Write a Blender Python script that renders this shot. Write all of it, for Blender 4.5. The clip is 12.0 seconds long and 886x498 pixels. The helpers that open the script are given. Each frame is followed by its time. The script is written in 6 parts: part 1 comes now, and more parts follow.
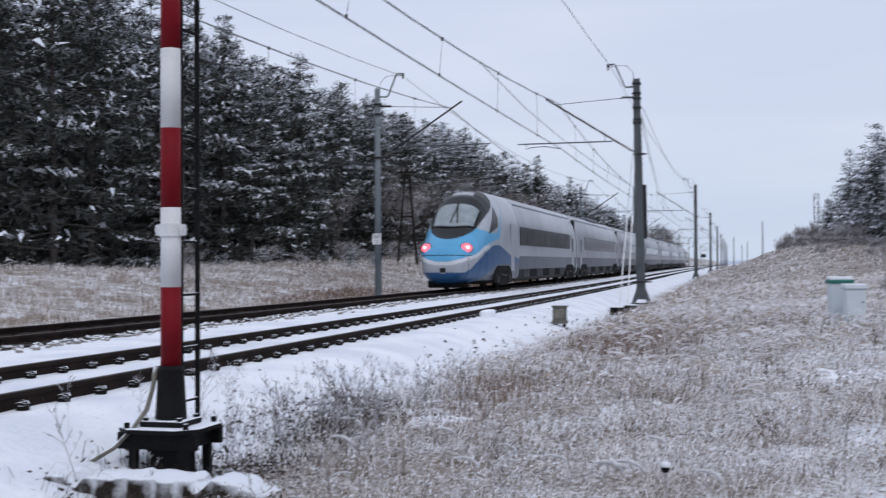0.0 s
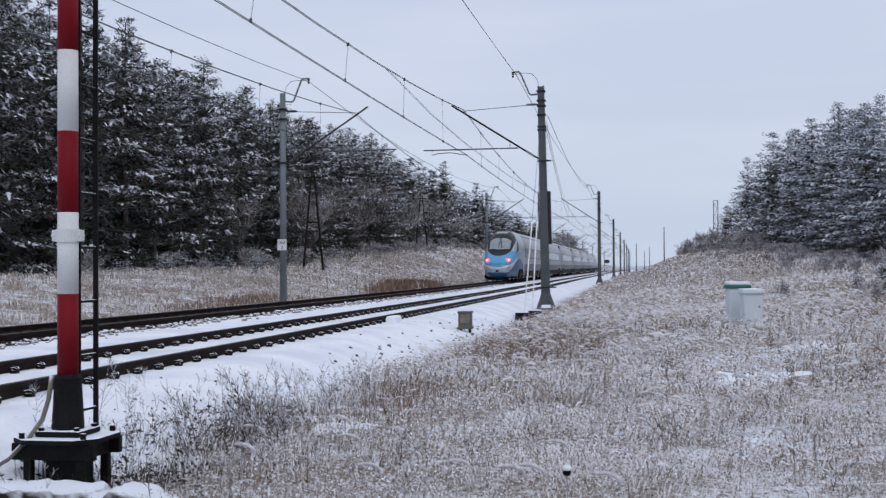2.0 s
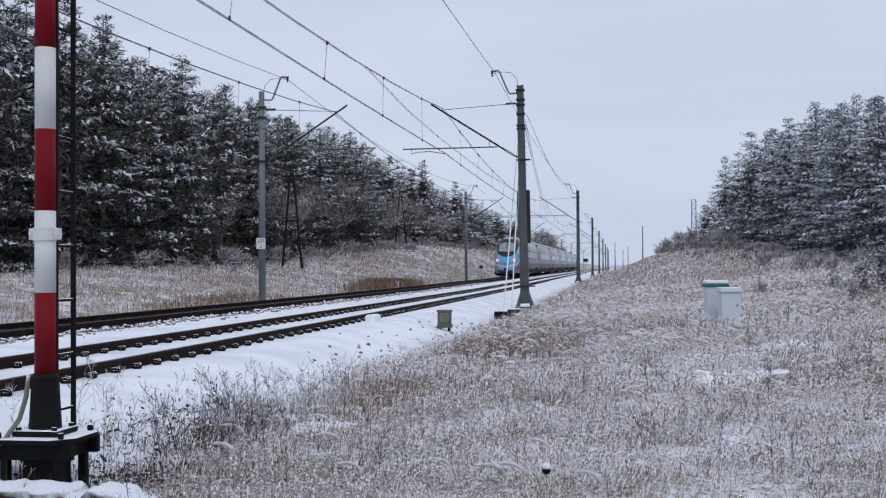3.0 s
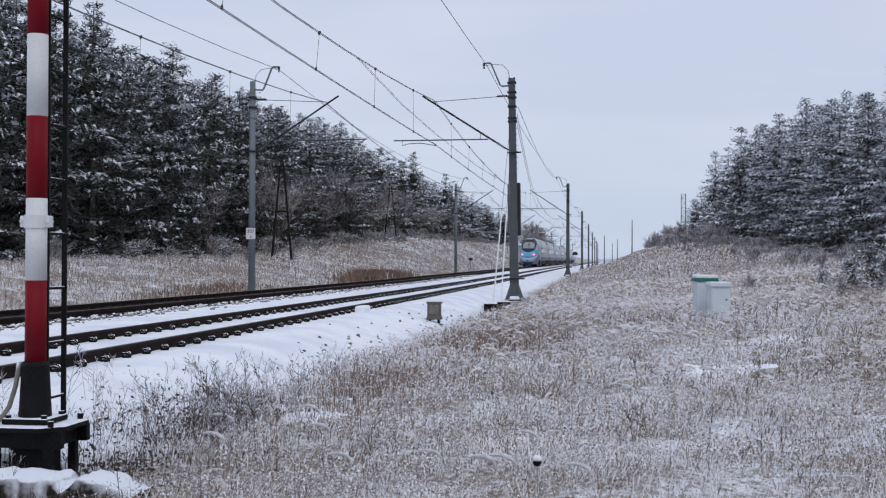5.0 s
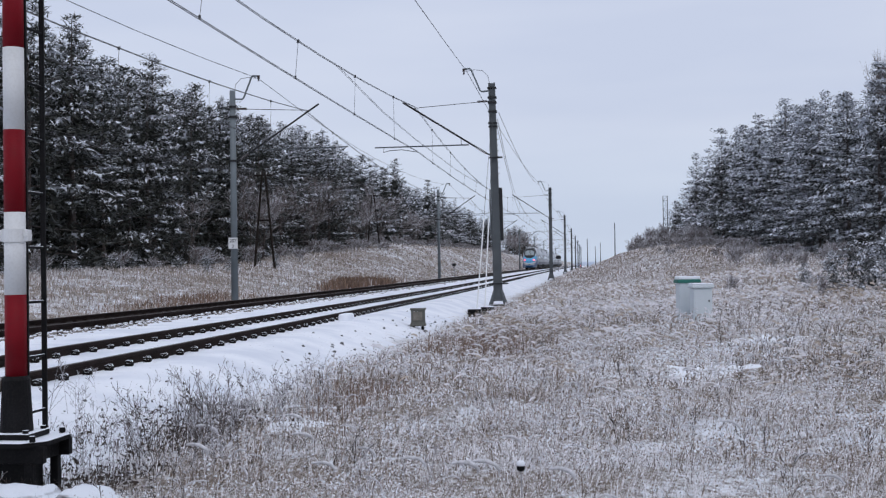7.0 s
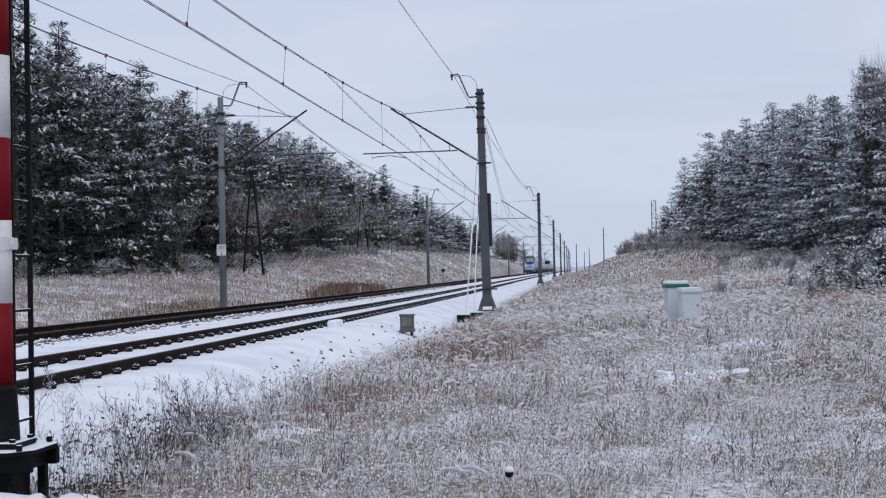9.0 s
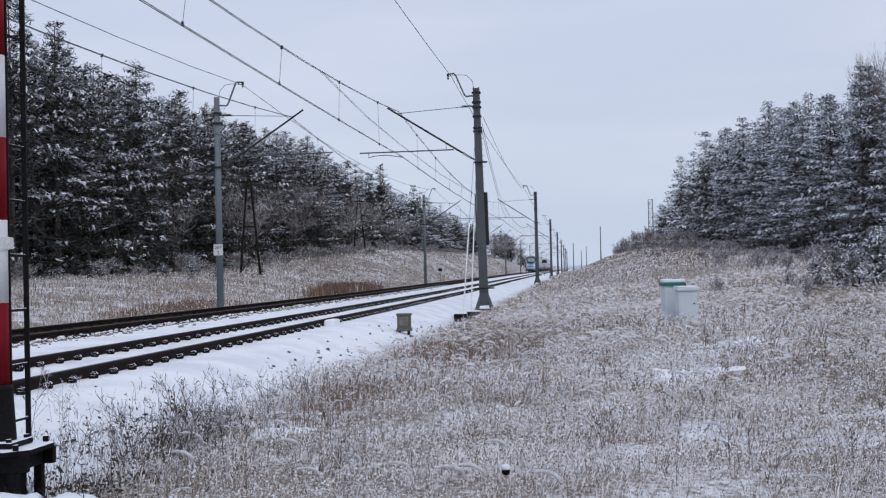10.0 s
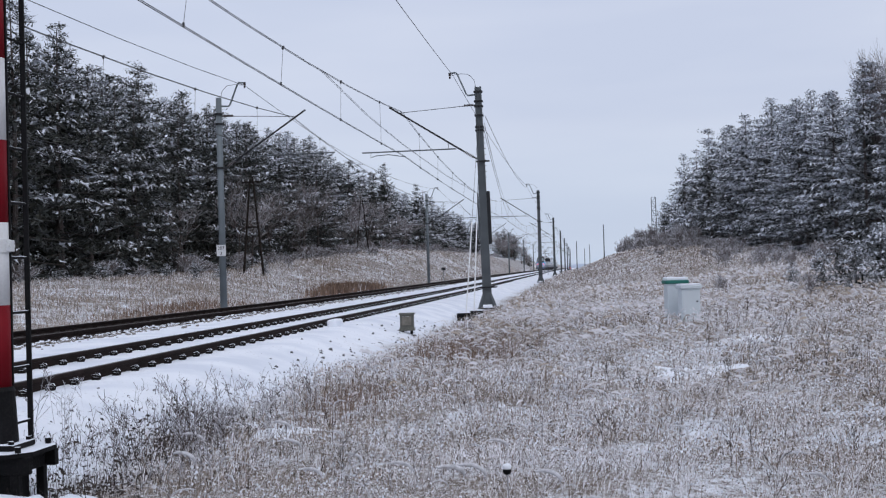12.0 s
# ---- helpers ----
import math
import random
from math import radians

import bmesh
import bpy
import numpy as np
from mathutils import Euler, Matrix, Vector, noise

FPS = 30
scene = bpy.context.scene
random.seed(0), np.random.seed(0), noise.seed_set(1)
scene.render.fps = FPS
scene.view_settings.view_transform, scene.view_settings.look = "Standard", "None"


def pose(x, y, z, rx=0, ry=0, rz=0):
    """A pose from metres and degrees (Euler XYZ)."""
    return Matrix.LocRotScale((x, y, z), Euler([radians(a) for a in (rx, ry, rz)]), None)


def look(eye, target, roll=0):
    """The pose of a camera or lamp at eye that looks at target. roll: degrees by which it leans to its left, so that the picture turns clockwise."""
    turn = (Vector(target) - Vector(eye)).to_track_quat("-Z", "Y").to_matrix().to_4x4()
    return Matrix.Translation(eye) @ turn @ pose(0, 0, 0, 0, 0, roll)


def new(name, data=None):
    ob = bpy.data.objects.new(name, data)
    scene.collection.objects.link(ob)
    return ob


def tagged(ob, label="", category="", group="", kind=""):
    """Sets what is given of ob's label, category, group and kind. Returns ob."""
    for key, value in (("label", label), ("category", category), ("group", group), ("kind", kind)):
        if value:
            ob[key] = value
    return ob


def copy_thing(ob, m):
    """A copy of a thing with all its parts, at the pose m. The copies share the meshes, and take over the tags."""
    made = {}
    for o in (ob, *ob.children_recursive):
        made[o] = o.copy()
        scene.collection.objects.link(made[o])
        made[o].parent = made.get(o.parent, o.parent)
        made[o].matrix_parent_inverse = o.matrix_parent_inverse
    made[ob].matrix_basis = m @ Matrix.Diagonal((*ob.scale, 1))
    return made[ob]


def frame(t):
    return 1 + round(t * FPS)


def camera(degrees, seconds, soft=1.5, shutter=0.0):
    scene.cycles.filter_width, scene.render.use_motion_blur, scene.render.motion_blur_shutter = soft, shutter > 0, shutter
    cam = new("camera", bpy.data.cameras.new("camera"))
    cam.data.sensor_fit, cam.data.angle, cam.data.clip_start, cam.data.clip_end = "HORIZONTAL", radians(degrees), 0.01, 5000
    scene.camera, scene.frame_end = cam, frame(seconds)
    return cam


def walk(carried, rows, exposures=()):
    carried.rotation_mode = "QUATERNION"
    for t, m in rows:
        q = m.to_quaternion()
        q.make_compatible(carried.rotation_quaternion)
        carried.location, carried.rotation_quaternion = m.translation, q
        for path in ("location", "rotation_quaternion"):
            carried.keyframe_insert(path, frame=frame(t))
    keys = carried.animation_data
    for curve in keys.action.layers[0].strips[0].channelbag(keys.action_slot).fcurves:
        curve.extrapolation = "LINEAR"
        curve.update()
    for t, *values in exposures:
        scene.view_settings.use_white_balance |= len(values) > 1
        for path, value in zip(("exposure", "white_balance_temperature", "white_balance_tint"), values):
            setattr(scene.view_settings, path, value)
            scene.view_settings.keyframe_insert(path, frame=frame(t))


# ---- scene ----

# The camera on its tripod beside the line; the track runs along +y, rail tops at z = 0
cam = camera(41.3, 12.0, soft=1.2, shutter=0.9)
walk(cam, [
    (0.0, pose(-0.017, 0, 1.019, 90.790, 0.265, 13.995)),
    (0.5, pose(-0.019, 0, 1.022, 91.198, -0.006, 12.259)),
    (1.0, pose(-0.007, 0, 1.022, 91.365, 0.416, 11.208)),
    (1.5, pose(0.002, 0, 1.018, 91.390, 0.561, 10.345)),
    (2.0, pose(0.001, 0, 1.018, 91.051, 0.356, 9.444)),
    (2.5, pose(0.000, 0, 1.020, 90.877, 0.250, 8.907)),
    (3.0, pose(-0.002, 0, 1.018, 90.985, 0.343, 8.428)),
    (5.0, pose(-0.023, 0, 1.014, 90.596, -0.205, 7.909)),
    (5.5, pose(-0.025, 0, 1.016, 90.650, 0.128, 7.810)),
    (6.0, pose(-0.014, 0, 1.019, 90.676, 0.367, 7.576)),
    (6.5, pose(-0.007, 0, 1.022, 90.700, 0.465, 7.378)),
    (7.0, pose(-0.003, 0, 1.019, 90.880, 0.832, 7.116)),
    (9.0, pose(0.008, 0, 1.023, 91.145, 1.138, 6.591)),
    (9.5, pose(0.012, 0, 1.022, 91.069, 1.203, 6.455)),
    (10.0, pose(0.014, 0, 1.015, 91.113, 1.310, 6.450)),
    (10.5, pose(0.021, 0, 1.020, 91.031, 1.492, 6.453)),
    (11.0, pose(0.024, 0, 1.024, 91.061, 1.557, 6.479)),
    (11.5, pose(0.030, 0, 1.019, 90.962, 1.745, 6.642)),
    (12.0, pose(0.034, 0, 1.019, 91.074, 1.662, 6.618)),
], exposures=((0.0, 0.09), (0.6, 0.05), (1.4, 0.0), (12.0, 0.0)))

# ---------------------------------------------------------------- world and light: overcast winter day
world = bpy.data.worlds.new("overcast_sky")
scene.world = world
world.use_nodes = True
wn, wl = world.node_tree.nodes, world.node_tree.links
wn.clear()
w_out = wn.new("ShaderNodeOutputWorld")
w_bg = wn.new("ShaderNodeBackground")
w_sky = wn.new("ShaderNodeTexSky")
w_sky.sky_type = "NISHITA"
w_sky.sun_disc = False
w_sky.sun_elevation = radians(24)
w_sky.sun_rotation = radians(150)
w_co = wn.new("ShaderNodeTexCoord")
w_sep = wn.new("ShaderNodeSeparateXYZ")
w_ramp = wn.new("ShaderNodeValToRGB")
w_map = wn.new("ShaderNodeMapping")
w_noise = wn.new("ShaderNodeTexNoise")
w_mul = wn.new("ShaderNodeMix")
w_mix = wn.new("ShaderNodeMix")
for m_node in (w_mul, w_mix):
    m_node.data_type = "RGBA"
w_mul.blend_type = "MULTIPLY"
w_ramp.color_ramp.elements[0].position, w_ramp.color_ramp.elements[0].color = 0.0, (0.575, 0.665, 0.83, 1)
w_ramp.color_ramp.elements[1].position, w_ramp.color_ramp.elements[1].color = 0.6, (0.712, 0.76, 0.90, 1)
mid = w_ramp.color_ramp.elements.new(0.12)
mid.color = (0.625, 0.68, 0.83, 1)
w_map.inputs["Scale"].default_value = (1.6, 1.6, 9.0)
w_noise.inputs["Scale"].default_value = 1.7
w_noise.inputs["Detail"].default_value = 3.0
w_cl = wn.new("ShaderNodeValToRGB")
w_cl.color_ramp.elements[0].position, w_cl.color_ramp.elements[0].color = 0.35, (0.93, 0.94, 0.97, 1)
w_cl.color_ramp.elements[1].position, w_cl.color_ramp.elements[1].color = 0.68, (1.05, 1.04, 1.03, 1)
wl.new(w_co.outputs["Generated"], w_sep.inputs[0])
wl.new(w_sep.outputs["Z"], w_ramp.inputs[0])
wl.new(w_co.outputs["Generated"], w_map.inputs[0])
wl.new(w_map.outputs[0], w_noise.inputs["Vector"])
wl.new(w_noise.outputs["Fac"], w_cl.inputs[0])
w_mul.inputs["Factor"].default_value = 1.0
wl.new(w_ramp.outputs[0], w_mul.inputs["A"])
wl.new(w_cl.outputs[0], w_mul.inputs["B"])
w_dim = wn.new("ShaderNodeMix")
w_dim.data_type, w_dim.blend_type = "RGBA", "MULTIPLY"
w_dim.inputs["Factor"].default_value = 1.0
w_dim.inputs["B"].default_value = (0.1, 0.1, 0.1, 1)
wl.new(w_sky.outputs[0], w_dim.inputs["A"])
w_mix.inputs["Factor"].default_value = 0.92      # thick cloud over the clear sky
wl.new(w_dim.outputs["Result"], w_mix.inputs["A"])
wl.new(w_mul.outputs["Result"], w_mix.inputs["B"])
wl.new(w_mix.outputs["Result"], w_bg.inputs["Color"])
w_bg.inputs["Strength"].default_value = 1.0
wl.new(w_bg.outputs[0], w_out.inputs[0])

sun = new("sun", bpy.data.lights.new("sun", "SUN"))
sun.data.energy, sun.data.angle, sun.data.color = 0.6, radians(25), (1.0, 0.96, 0.92)
sun.matrix_basis = look((0, 0, 60), (-18, 34, 0))


# ---------------------------------------------------------------- materials
def nodes_of(name):
    m = bpy.data.materials.new(name)
    m.use_nodes = True
    nt = m.node_tree
    return m, nt.nodes, nt.links, nt.nodes["Principled BSDF"]


def ramp(n, stops):
    r = n.new("ShaderNodeValToRGB")
    el = r.color_ramp.elements
    while len(el) < len(stops):
        el.new(0.5)
    for e, (p, c) in zip(el, stops):
        e.position = p
        e.color = (*c, 1) if len(c) == 3 else c
    return r


def noise_at(n, l, scale, detail=4.0, stretch=(1, 1, 1), space="Object"):
    co = n.new("ShaderNodeTexCoord")
    mp = n.new("ShaderNodeMapping")
    mp.inputs["Scale"].default_value = stretch
    tx = n.new("ShaderNodeTexNoise")
    tx.inputs["Scale"].default_value = scale
    tx.inputs["Detail"].default_value = detail
    l.new(co.outputs[space], mp.inputs[0])
    l.new(mp.outputs[0], tx.inputs["Vector"])
    return tx


def blend(n, l, a, b, fac, mode="MIX"):
    """Mix node over two sockets or colours, with a socket or number as factor."""
    x = n.new("ShaderNodeMix")
    x.data_type, x.blend_type = "RGBA", mode
    for key, v in (("A", a), ("B", b)):
        if isinstance(v, tuple):
            x.inputs[key].default_value = (*v, 1)
        else:
            l.new(v, x.inputs[key])
    if isinstance(fac, (int, float)):
        x.inputs["Factor"].default_value = fac
    else:
        l.new(fac, x.inputs["Factor"])
    return x.outputs["Result"]


def calc(n, l, op, a, b=0.0, clamp=False):
    x = n.new("ShaderNodeMath")
    x.operation, x.use_clamp = op, clamp
    for i, v in enumerate((a, b)):
        if isinstance(v, (int, float)):
            x.inputs[i].default_value = v
        else:
            l.new(v, x.inputs[i])
    return x.outputs[0]


SNOW = (0.80, 0.84, 0.91)


def upness(n, l, noise_scale, low, high, wobble=0.5):
    """How far a face looks to the sky, broken up by noise: where snow lies."""
    g = n.new("ShaderNodeNewGeometry")
    s = n.new("ShaderNodeSeparateXYZ")
    l.new(g.outputs["Normal"], s.inputs[0])
    nz = noise_at(n, l, noise_scale, 3.0)
    v = calc(n, l, "ADD", s.outputs["Z"], calc(n, l, "MULTIPLY", calc(n, l, "SUBTRACT", nz.outputs["Fac"], 0.5), wobble))
    r = n.new("ShaderNodeMapRange")
    r.inputs["From Min"].default_value, r.inputs["From Max"].default_value = low, high
    l.new(v, r.inputs["Value"])
    return r.outputs[0]


def paint(name, colour, rough=0.5, metal=0.0, vary=0.25, scale=6.0, bump=0.05, fine=60.0, dirt=None, dirt_amount=0.3, snow=False, sheen=0.25):
    """A surface with variation at two scales, fine relief and, where asked, dirt and snow lying on top."""
    m, n, l, b = nodes_of(name)
    big, small = noise_at(n, l, scale), noise_at(n, l, fine, 6.0)
    dark = tuple(c * (1 - vary) for c in colour)
    light = tuple(min(1, c * (1 + vary * 0.6)) for c in colour)
    r = ramp(n, [(0.3, dark), (0.7, light)])
    l.new(big.outputs["Fac"], r.inputs[0])
    col = r.outputs[0]
    if dirt:
        d = ramp(n, [(0.45, (0, 0, 0)), (0.75, (dirt_amount,) * 3)])
        l.new(small.outputs["Fac"], d.inputs[0])
        col = blend(n, l, col, dirt, d.outputs[0])
    if snow:
        col = blend(n, l, col, SNOW, upness(n, l, 9.0, 0.55, 0.8))
    l.new(col, b.inputs["Base Color"])
    b.inputs["Roughness"].default_value, b.inputs["Metallic"].default_value = rough, metal
    b.inputs["Specular IOR Level"].default_value = sheen
    if bump:
        bp = n.new("ShaderNodeBump")
        bp.inputs["Strength"].default_value, bp.inputs["Distance"].default_value = bump * 4, 0.01
        l.new(small.outputs["Fac"], bp.inputs["Height"])
        l.new(bp.outputs[0], b.inputs["Normal"])
    return m


def make_ground_material():
    """Snow with frozen litter: grass ground shows brown through thin snow, the track side lies under clean snow."""
    m, n, l, b = nodes_of("snowy_ground")
    co = n.new("ShaderNodeTexCoord")
    sp = n.new("ShaderNodeSeparateXYZ")
    l.new(co.outputs["Object"], sp.inputs[0])
    grain, mid_n, patch = noise_at(n, l, 14.0, 6.0), noise_at(n, l, 1.1, 5.0), noise_at(n, l, 0.14, 4.0)
    litter = ramp(n, [(0.3, (0.12, 0.092, 0.074)), (0.5, (0.22, 0.18, 0.145)), (0.72, (0.38, 0.34, 0.31))])
    l.new(grain.outputs["Fac"], litter.inputs[0])
    cover = calc(n, l, "ADD", calc(n, l, "MULTIPLY", mid_n.outputs["Fac"], 0.55), calc(n, l, "MULTIPLY", patch.outputs["Fac"], 0.45))
    cover = calc(n, l, "ADD", cover, calc(n, l, "MULTIPLY", calc(n, l, "SUBTRACT", grain.outputs["Fac"], 0.5), 0.45))
    cover_r = ramp(n, [(0.47, (0, 0, 0)), (0.62, (1, 1, 1))])
    l.new(cover, cover_r.inputs[0])
    grassy = blend(n, l, litter.outputs[0], SNOW, cover_r.outputs[0])
    # clean snow strip beside and between the tracks, with stones poking out
    edge = calc(n, l, "ADD", sp.outputs["X"], calc(n, l, "MULTIPLY", calc(n, l, "SUBTRACT", mid_n.outputs["Fac"], 0.5), 2.2))
    right = n.new("ShaderNodeMapRange")
    right.inputs["From Min"].default_value, right.inputs["From Max"].default_value = -4.0, -3.3
    l.new(edge, right.inputs["Value"])
    left = n.new("ShaderNodeMapRange")
    left.inputs["From Min"].default_value, left.inputs["From Max"].default_value = -13.0, -14.2
    l.new(edge, left.inputs["Value"])
    grass_zone = calc(n, l, "MAXIMUM", right.outputs[0], left.outputs[0])
    stone = n.new("ShaderNodeTexVoronoi")
    stone.inputs["Scale"].default_value = 9.0
    l.new(co.outputs["Object"], stone.inputs["Vector"])
    stone_m = ramp(n, [(0.05, (1, 1, 1)), (0.2, (0, 0, 0))])
    l.new(stone.outputs["Distance"], stone_m.inputs[0])
    few = ramp(n, [(0.44, (0, 0, 0)), (0.60, (0.6, 0.6, 0.6))])
    l.new(mid_n.outputs["Fac"], few.inputs[0])
    drift = ramp(n, [(0.35, (0.70, 0.74, 0.82)), (0.6, (0.84, 0.87, 0.93))])
    l.new(mid_n.outputs["Fac"], drift.inputs[0])
    clean = blend(n, l, drift.outputs[0], (0.2, 0.18, 0.17), calc(n, l, "MULTIPLY", stone_m.outputs[0], few.outputs[0]))
    l.new(blend(n, l, clean, grassy, grass_zone), b.inputs["Base Color"])
    b.inputs["Roughness"].default_value = 0.85
    bp = n.new("ShaderNodeBump")
    bp.inputs["Strength"].default_value, bp.inputs["Distance"].default_value = 0.75, 0.05
    l.new(calc(n, l, "ADD", grain.outputs["Fac"], mid_n.outputs["Fac"]), bp.inputs["Height"])
    l.new(bp.outputs[0], b.inputs["Normal"])
    return m


def make_grass_material(name, straw, dark, frost):
    """Dead grass: each blade its own straw tone, rimed with frost."""
    m, n, l, b = nodes_of(name)
    g = n.new("ShaderNodeNewGeometry")
    tone = ramp(n, [(0.0, dark), (0.45, straw), (1.0, tuple(min(1, c * 1.5) for c in straw))])
    l.new(g.outputs["Random Per Island"], tone.inputs[0])
    patch, fine, mid_n = noise_at(n, l, 0.22, 4.0), noise_at(n, l, 9.0, 4.0), noise_at(n, l, 1.6, 3.0)
    s = n.new("ShaderNodeSeparateXYZ")
    l.new(g.outputs["Normal"], s.inputs[0])
    amount = calc(n, l, "ADD", calc(n, l, "MULTIPLY", patch.outputs["Fac"], 1.7), calc(n, l, "MULTIPLY", s.outputs["Z"], 0.5))
    amount = calc(n, l, "ADD", amount, calc(n, l, "ADD", calc(n, l, "MULTIPLY", fine.outputs["Fac"], 0.35), calc(n, l, "MULTIPLY", mid_n.outputs["Fac"], 0.55)))
    amount = calc(n, l, "SUBTRACT", amount, 0.1)
    lone = n.new("ShaderNodeMath")
    lone.operation = "FRACT"
    l.new(calc(n, l, "MULTIPLY", g.outputs["Random Per Island"], 37.0), lone.inputs[0])
    amount = calc(n, l, "ADD", amount, calc(n, l, "MULTIPLY", lone.outputs[0], 0.7))
    r = n.new("ShaderNodeMapRange")
    r.inputs["From Min"].default_value, r.inputs["From Max"].default_value = frost + 0.40, frost + 0.88
    l.new(amount, r.inputs["Value"])
    l.new(blend(n, l, tone.outputs[0], (0.85, 0.84, 0.88), r.outputs[0]), b.inputs["Base Color"])
    b.inputs["Roughness"].default_value = 0.8
    return m


def make_needle_material(name, snow_from, amount=1.0):
    """Pine needles, each spray with its own load of snow."""
    m, n, l, b = nodes_of(name)
    g = n.new("ShaderNodeNewGeometry")
    tone = ramp(n, [(0.0, (0.012, 0.015, 0.013)), (0.6, (0.027, 0.031, 0.025)), (1.0, (0.055, 0.055, 0.042))])
    l.new(g.outputs["Random Per Island"], tone.inputs[0])
    o = n.new("ShaderNodeObjectInfo")
    s = n.new("ShaderNodeSeparateXYZ")
    l.new(g.outputs["Normal"], s.inputs[0])
    fine = noise_at(n, l, 0.95, 5.0, (1, 1, 2.6))
    lone = n.new("ShaderNodeMath")
    lone.operation = "FRACT"
    l.new(calc(n, l, "MULTIPLY", g.outputs["Random Per Island"], 53.0), lone.inputs[0])
    v = calc(n, l, "ADD", calc(n, l, "MULTIPLY", s.outputs["Z"], 0.30), calc(n, l, "MULTIPLY", fine.outputs["Fac"], 1.5))
    v = calc(n, l, "ADD", v, calc(n, l, "MULTIPLY", lone.outputs[0], 0.3))
    v = calc(n, l, "ADD", v, calc(n, l, "MULTIPLY", o.outputs["Random"], 0.14))
    r = n.new("ShaderNodeMapRange")
    r.inputs["From Min"].default_value, r.inputs["From Max"].default_value = snow_from, snow_from + 0.36
    l.new(v, r.inputs["Value"])
    l.new(blend(n, l, tone.outputs[0], (0.74, 0.78, 0.86), calc(n, l, "MULTIPLY", r.outputs[0], amount)), b.inputs["Base Color"])
    b.inputs["Roughness"].default_value = 0.85
    return m


def make_twig_material(name, rime):
    m, n, l, b = nodes_of(name)
    g = n.new("ShaderNodeNewGeometry")
    tone = ramp(n, [(0.0, (0.08, 0.062, 0.056)), (1.0, (0.20, 0.155, 0.14))])
    l.new(g.outputs["Random Per Island"], tone.inputs[0])
    s = n.new("ShaderNodeSeparateXYZ")
    l.new(g.outputs["Normal"], s.inputs[0])
    fine = noise_at(n, l, 1.5, 3.0)
    v = calc(n, l, "ADD", calc(n, l, "MULTIPLY", s.outputs["Z"], 0.6), fine.outputs["Fac"])
    r = n.new("ShaderNodeMapRange")
    r.inputs["From Min"].default_value, r.inputs["From Max"].default_value = 0.12, 0.95
    l.new(v, r.inputs["Value"])
    l.new(blend(n, l, tone.outputs[0], (0.72, 0.75, 0.82), calc(n, l, "MULTIPLY", r.outputs[0], rime)), b.inputs["Base Color"])
    b.inputs["Roughness"].default_value = 0.85
    return m


def glow(name, colour, strength):
    m, n, l, b = nodes_of(name)
    b.inputs["Base Color"].default_value = (*colour, 1)
    b.inputs["Emission Color"].default_value = (*colour, 1)
    b.inputs["Emission Strength"].default_value = strength
    return m


def dark_glass(name, colour, rough=0.08):
    m, n, l, b = nodes_of(name)
    t = noise_at(n, l, 3.0)
    r = ramp(n, [(0.3, tuple(c * 0.7 for c in colour)), (0.7, colour)])
    l.new(t.outputs["Fac"], r.inputs[0])
    l.new(r.outputs[0], b.inputs["Base Color"])
    b.inputs["Roughness"].default_value = rough
    b.inputs["Specular IOR Level"].default_value = 0.35
    return m


M_GROUND = make_ground_material()
M_GRASS = make_grass_material("frosted_dead_grass", (0.25, 0.195, 0.15), (0.045, 0.035, 0.029), 1.03)
M_BANK = make_grass_material("dull_frosted_grass", (0.30, 0.245, 0.20), (0.12, 0.095, 0.08), 1.10)
M_REED = make_grass_material("brown_dry_reed", (0.19, 0.125, 0.09), (0.09, 0.06, 0.048), 1.6)
M_PLUME = make_grass_material("rimed_plumes", (0.40, 0.34, 0.28), (0.24, 0.19, 0.15), 0.80)
M_RIME = paint("rimed_seed_head", (0.70, 0.70, 0.74), 0.9, vary=0.25, scale=30, bump=0.2, fine=200)
M_NEEDLE = make_needle_material("snowy_needles", 0.98, 0.10)
M_NEEDLE_FROST = make_needle_material("frosted_needles", 0.80, 0.24)
M_SNOWLOAD = make_needle_material("snow_on_boughs", 0.36, 0.95)
M_LITTER = make_grass_material("dark_dead_weeds", (0.045, 0.032, 0.026), (0.015, 0.011, 0.01), 2.2)
M_TWIG = make_twig_material("frosted_twigs", 0.8)
M_TREETWIG = make_twig_material("lightly_frosted_twigs", 0.5)
M_BROWN = make_twig_material("brown_birch_twigs", 0.22)
M_BARK = paint("pine_bark", (0.075, 0.055, 0.045), 0.9, vary=0.5, scale=3, bump=0.3, dirt=(0.5, 0.52, 0.56), dirt_amount=0.35)
M_RAIL = paint("rusty_rail", (0.019, 0.013, 0.0115), 0.85, vary=0.4, scale=4, bump=0.1, dirt=(0.055, 0.033, 0.026), sheen=0.12)
M_RAILTOP = paint("worn_rail_head", (0.10, 0.09, 0.088), 0.5, 0.6, vary=0.3, scale=2, bump=0)
M_CLIP = paint("oily_iron_fastening", (0.012, 0.010, 0.009), 0.7, vary=0.4, scale=20, bump=0.15, snow=True, sheen=0.15)
M_BALLAST = paint("dark_rusty_ballast", (0.030, 0.023, 0.021), 0.95, vary=0.6, scale=12, bump=0.6, fine=40, dirt=(0.08, 0.064, 0.056), dirt_amount=0.5)
M_SLEEPER = paint("snowy_concrete_sleeper", (0.25, 0.23, 0.21), 0.9, vary=0.3, scale=5, bump=0.2, snow=True)
M_STONE = paint("snow_capped_stone", (0.035, 0.03, 0.028), 0.95, vary=0.5, scale=10, bump=0.3, dirt=(0.5, 0.52, 0.57), dirt_amount=0.6)
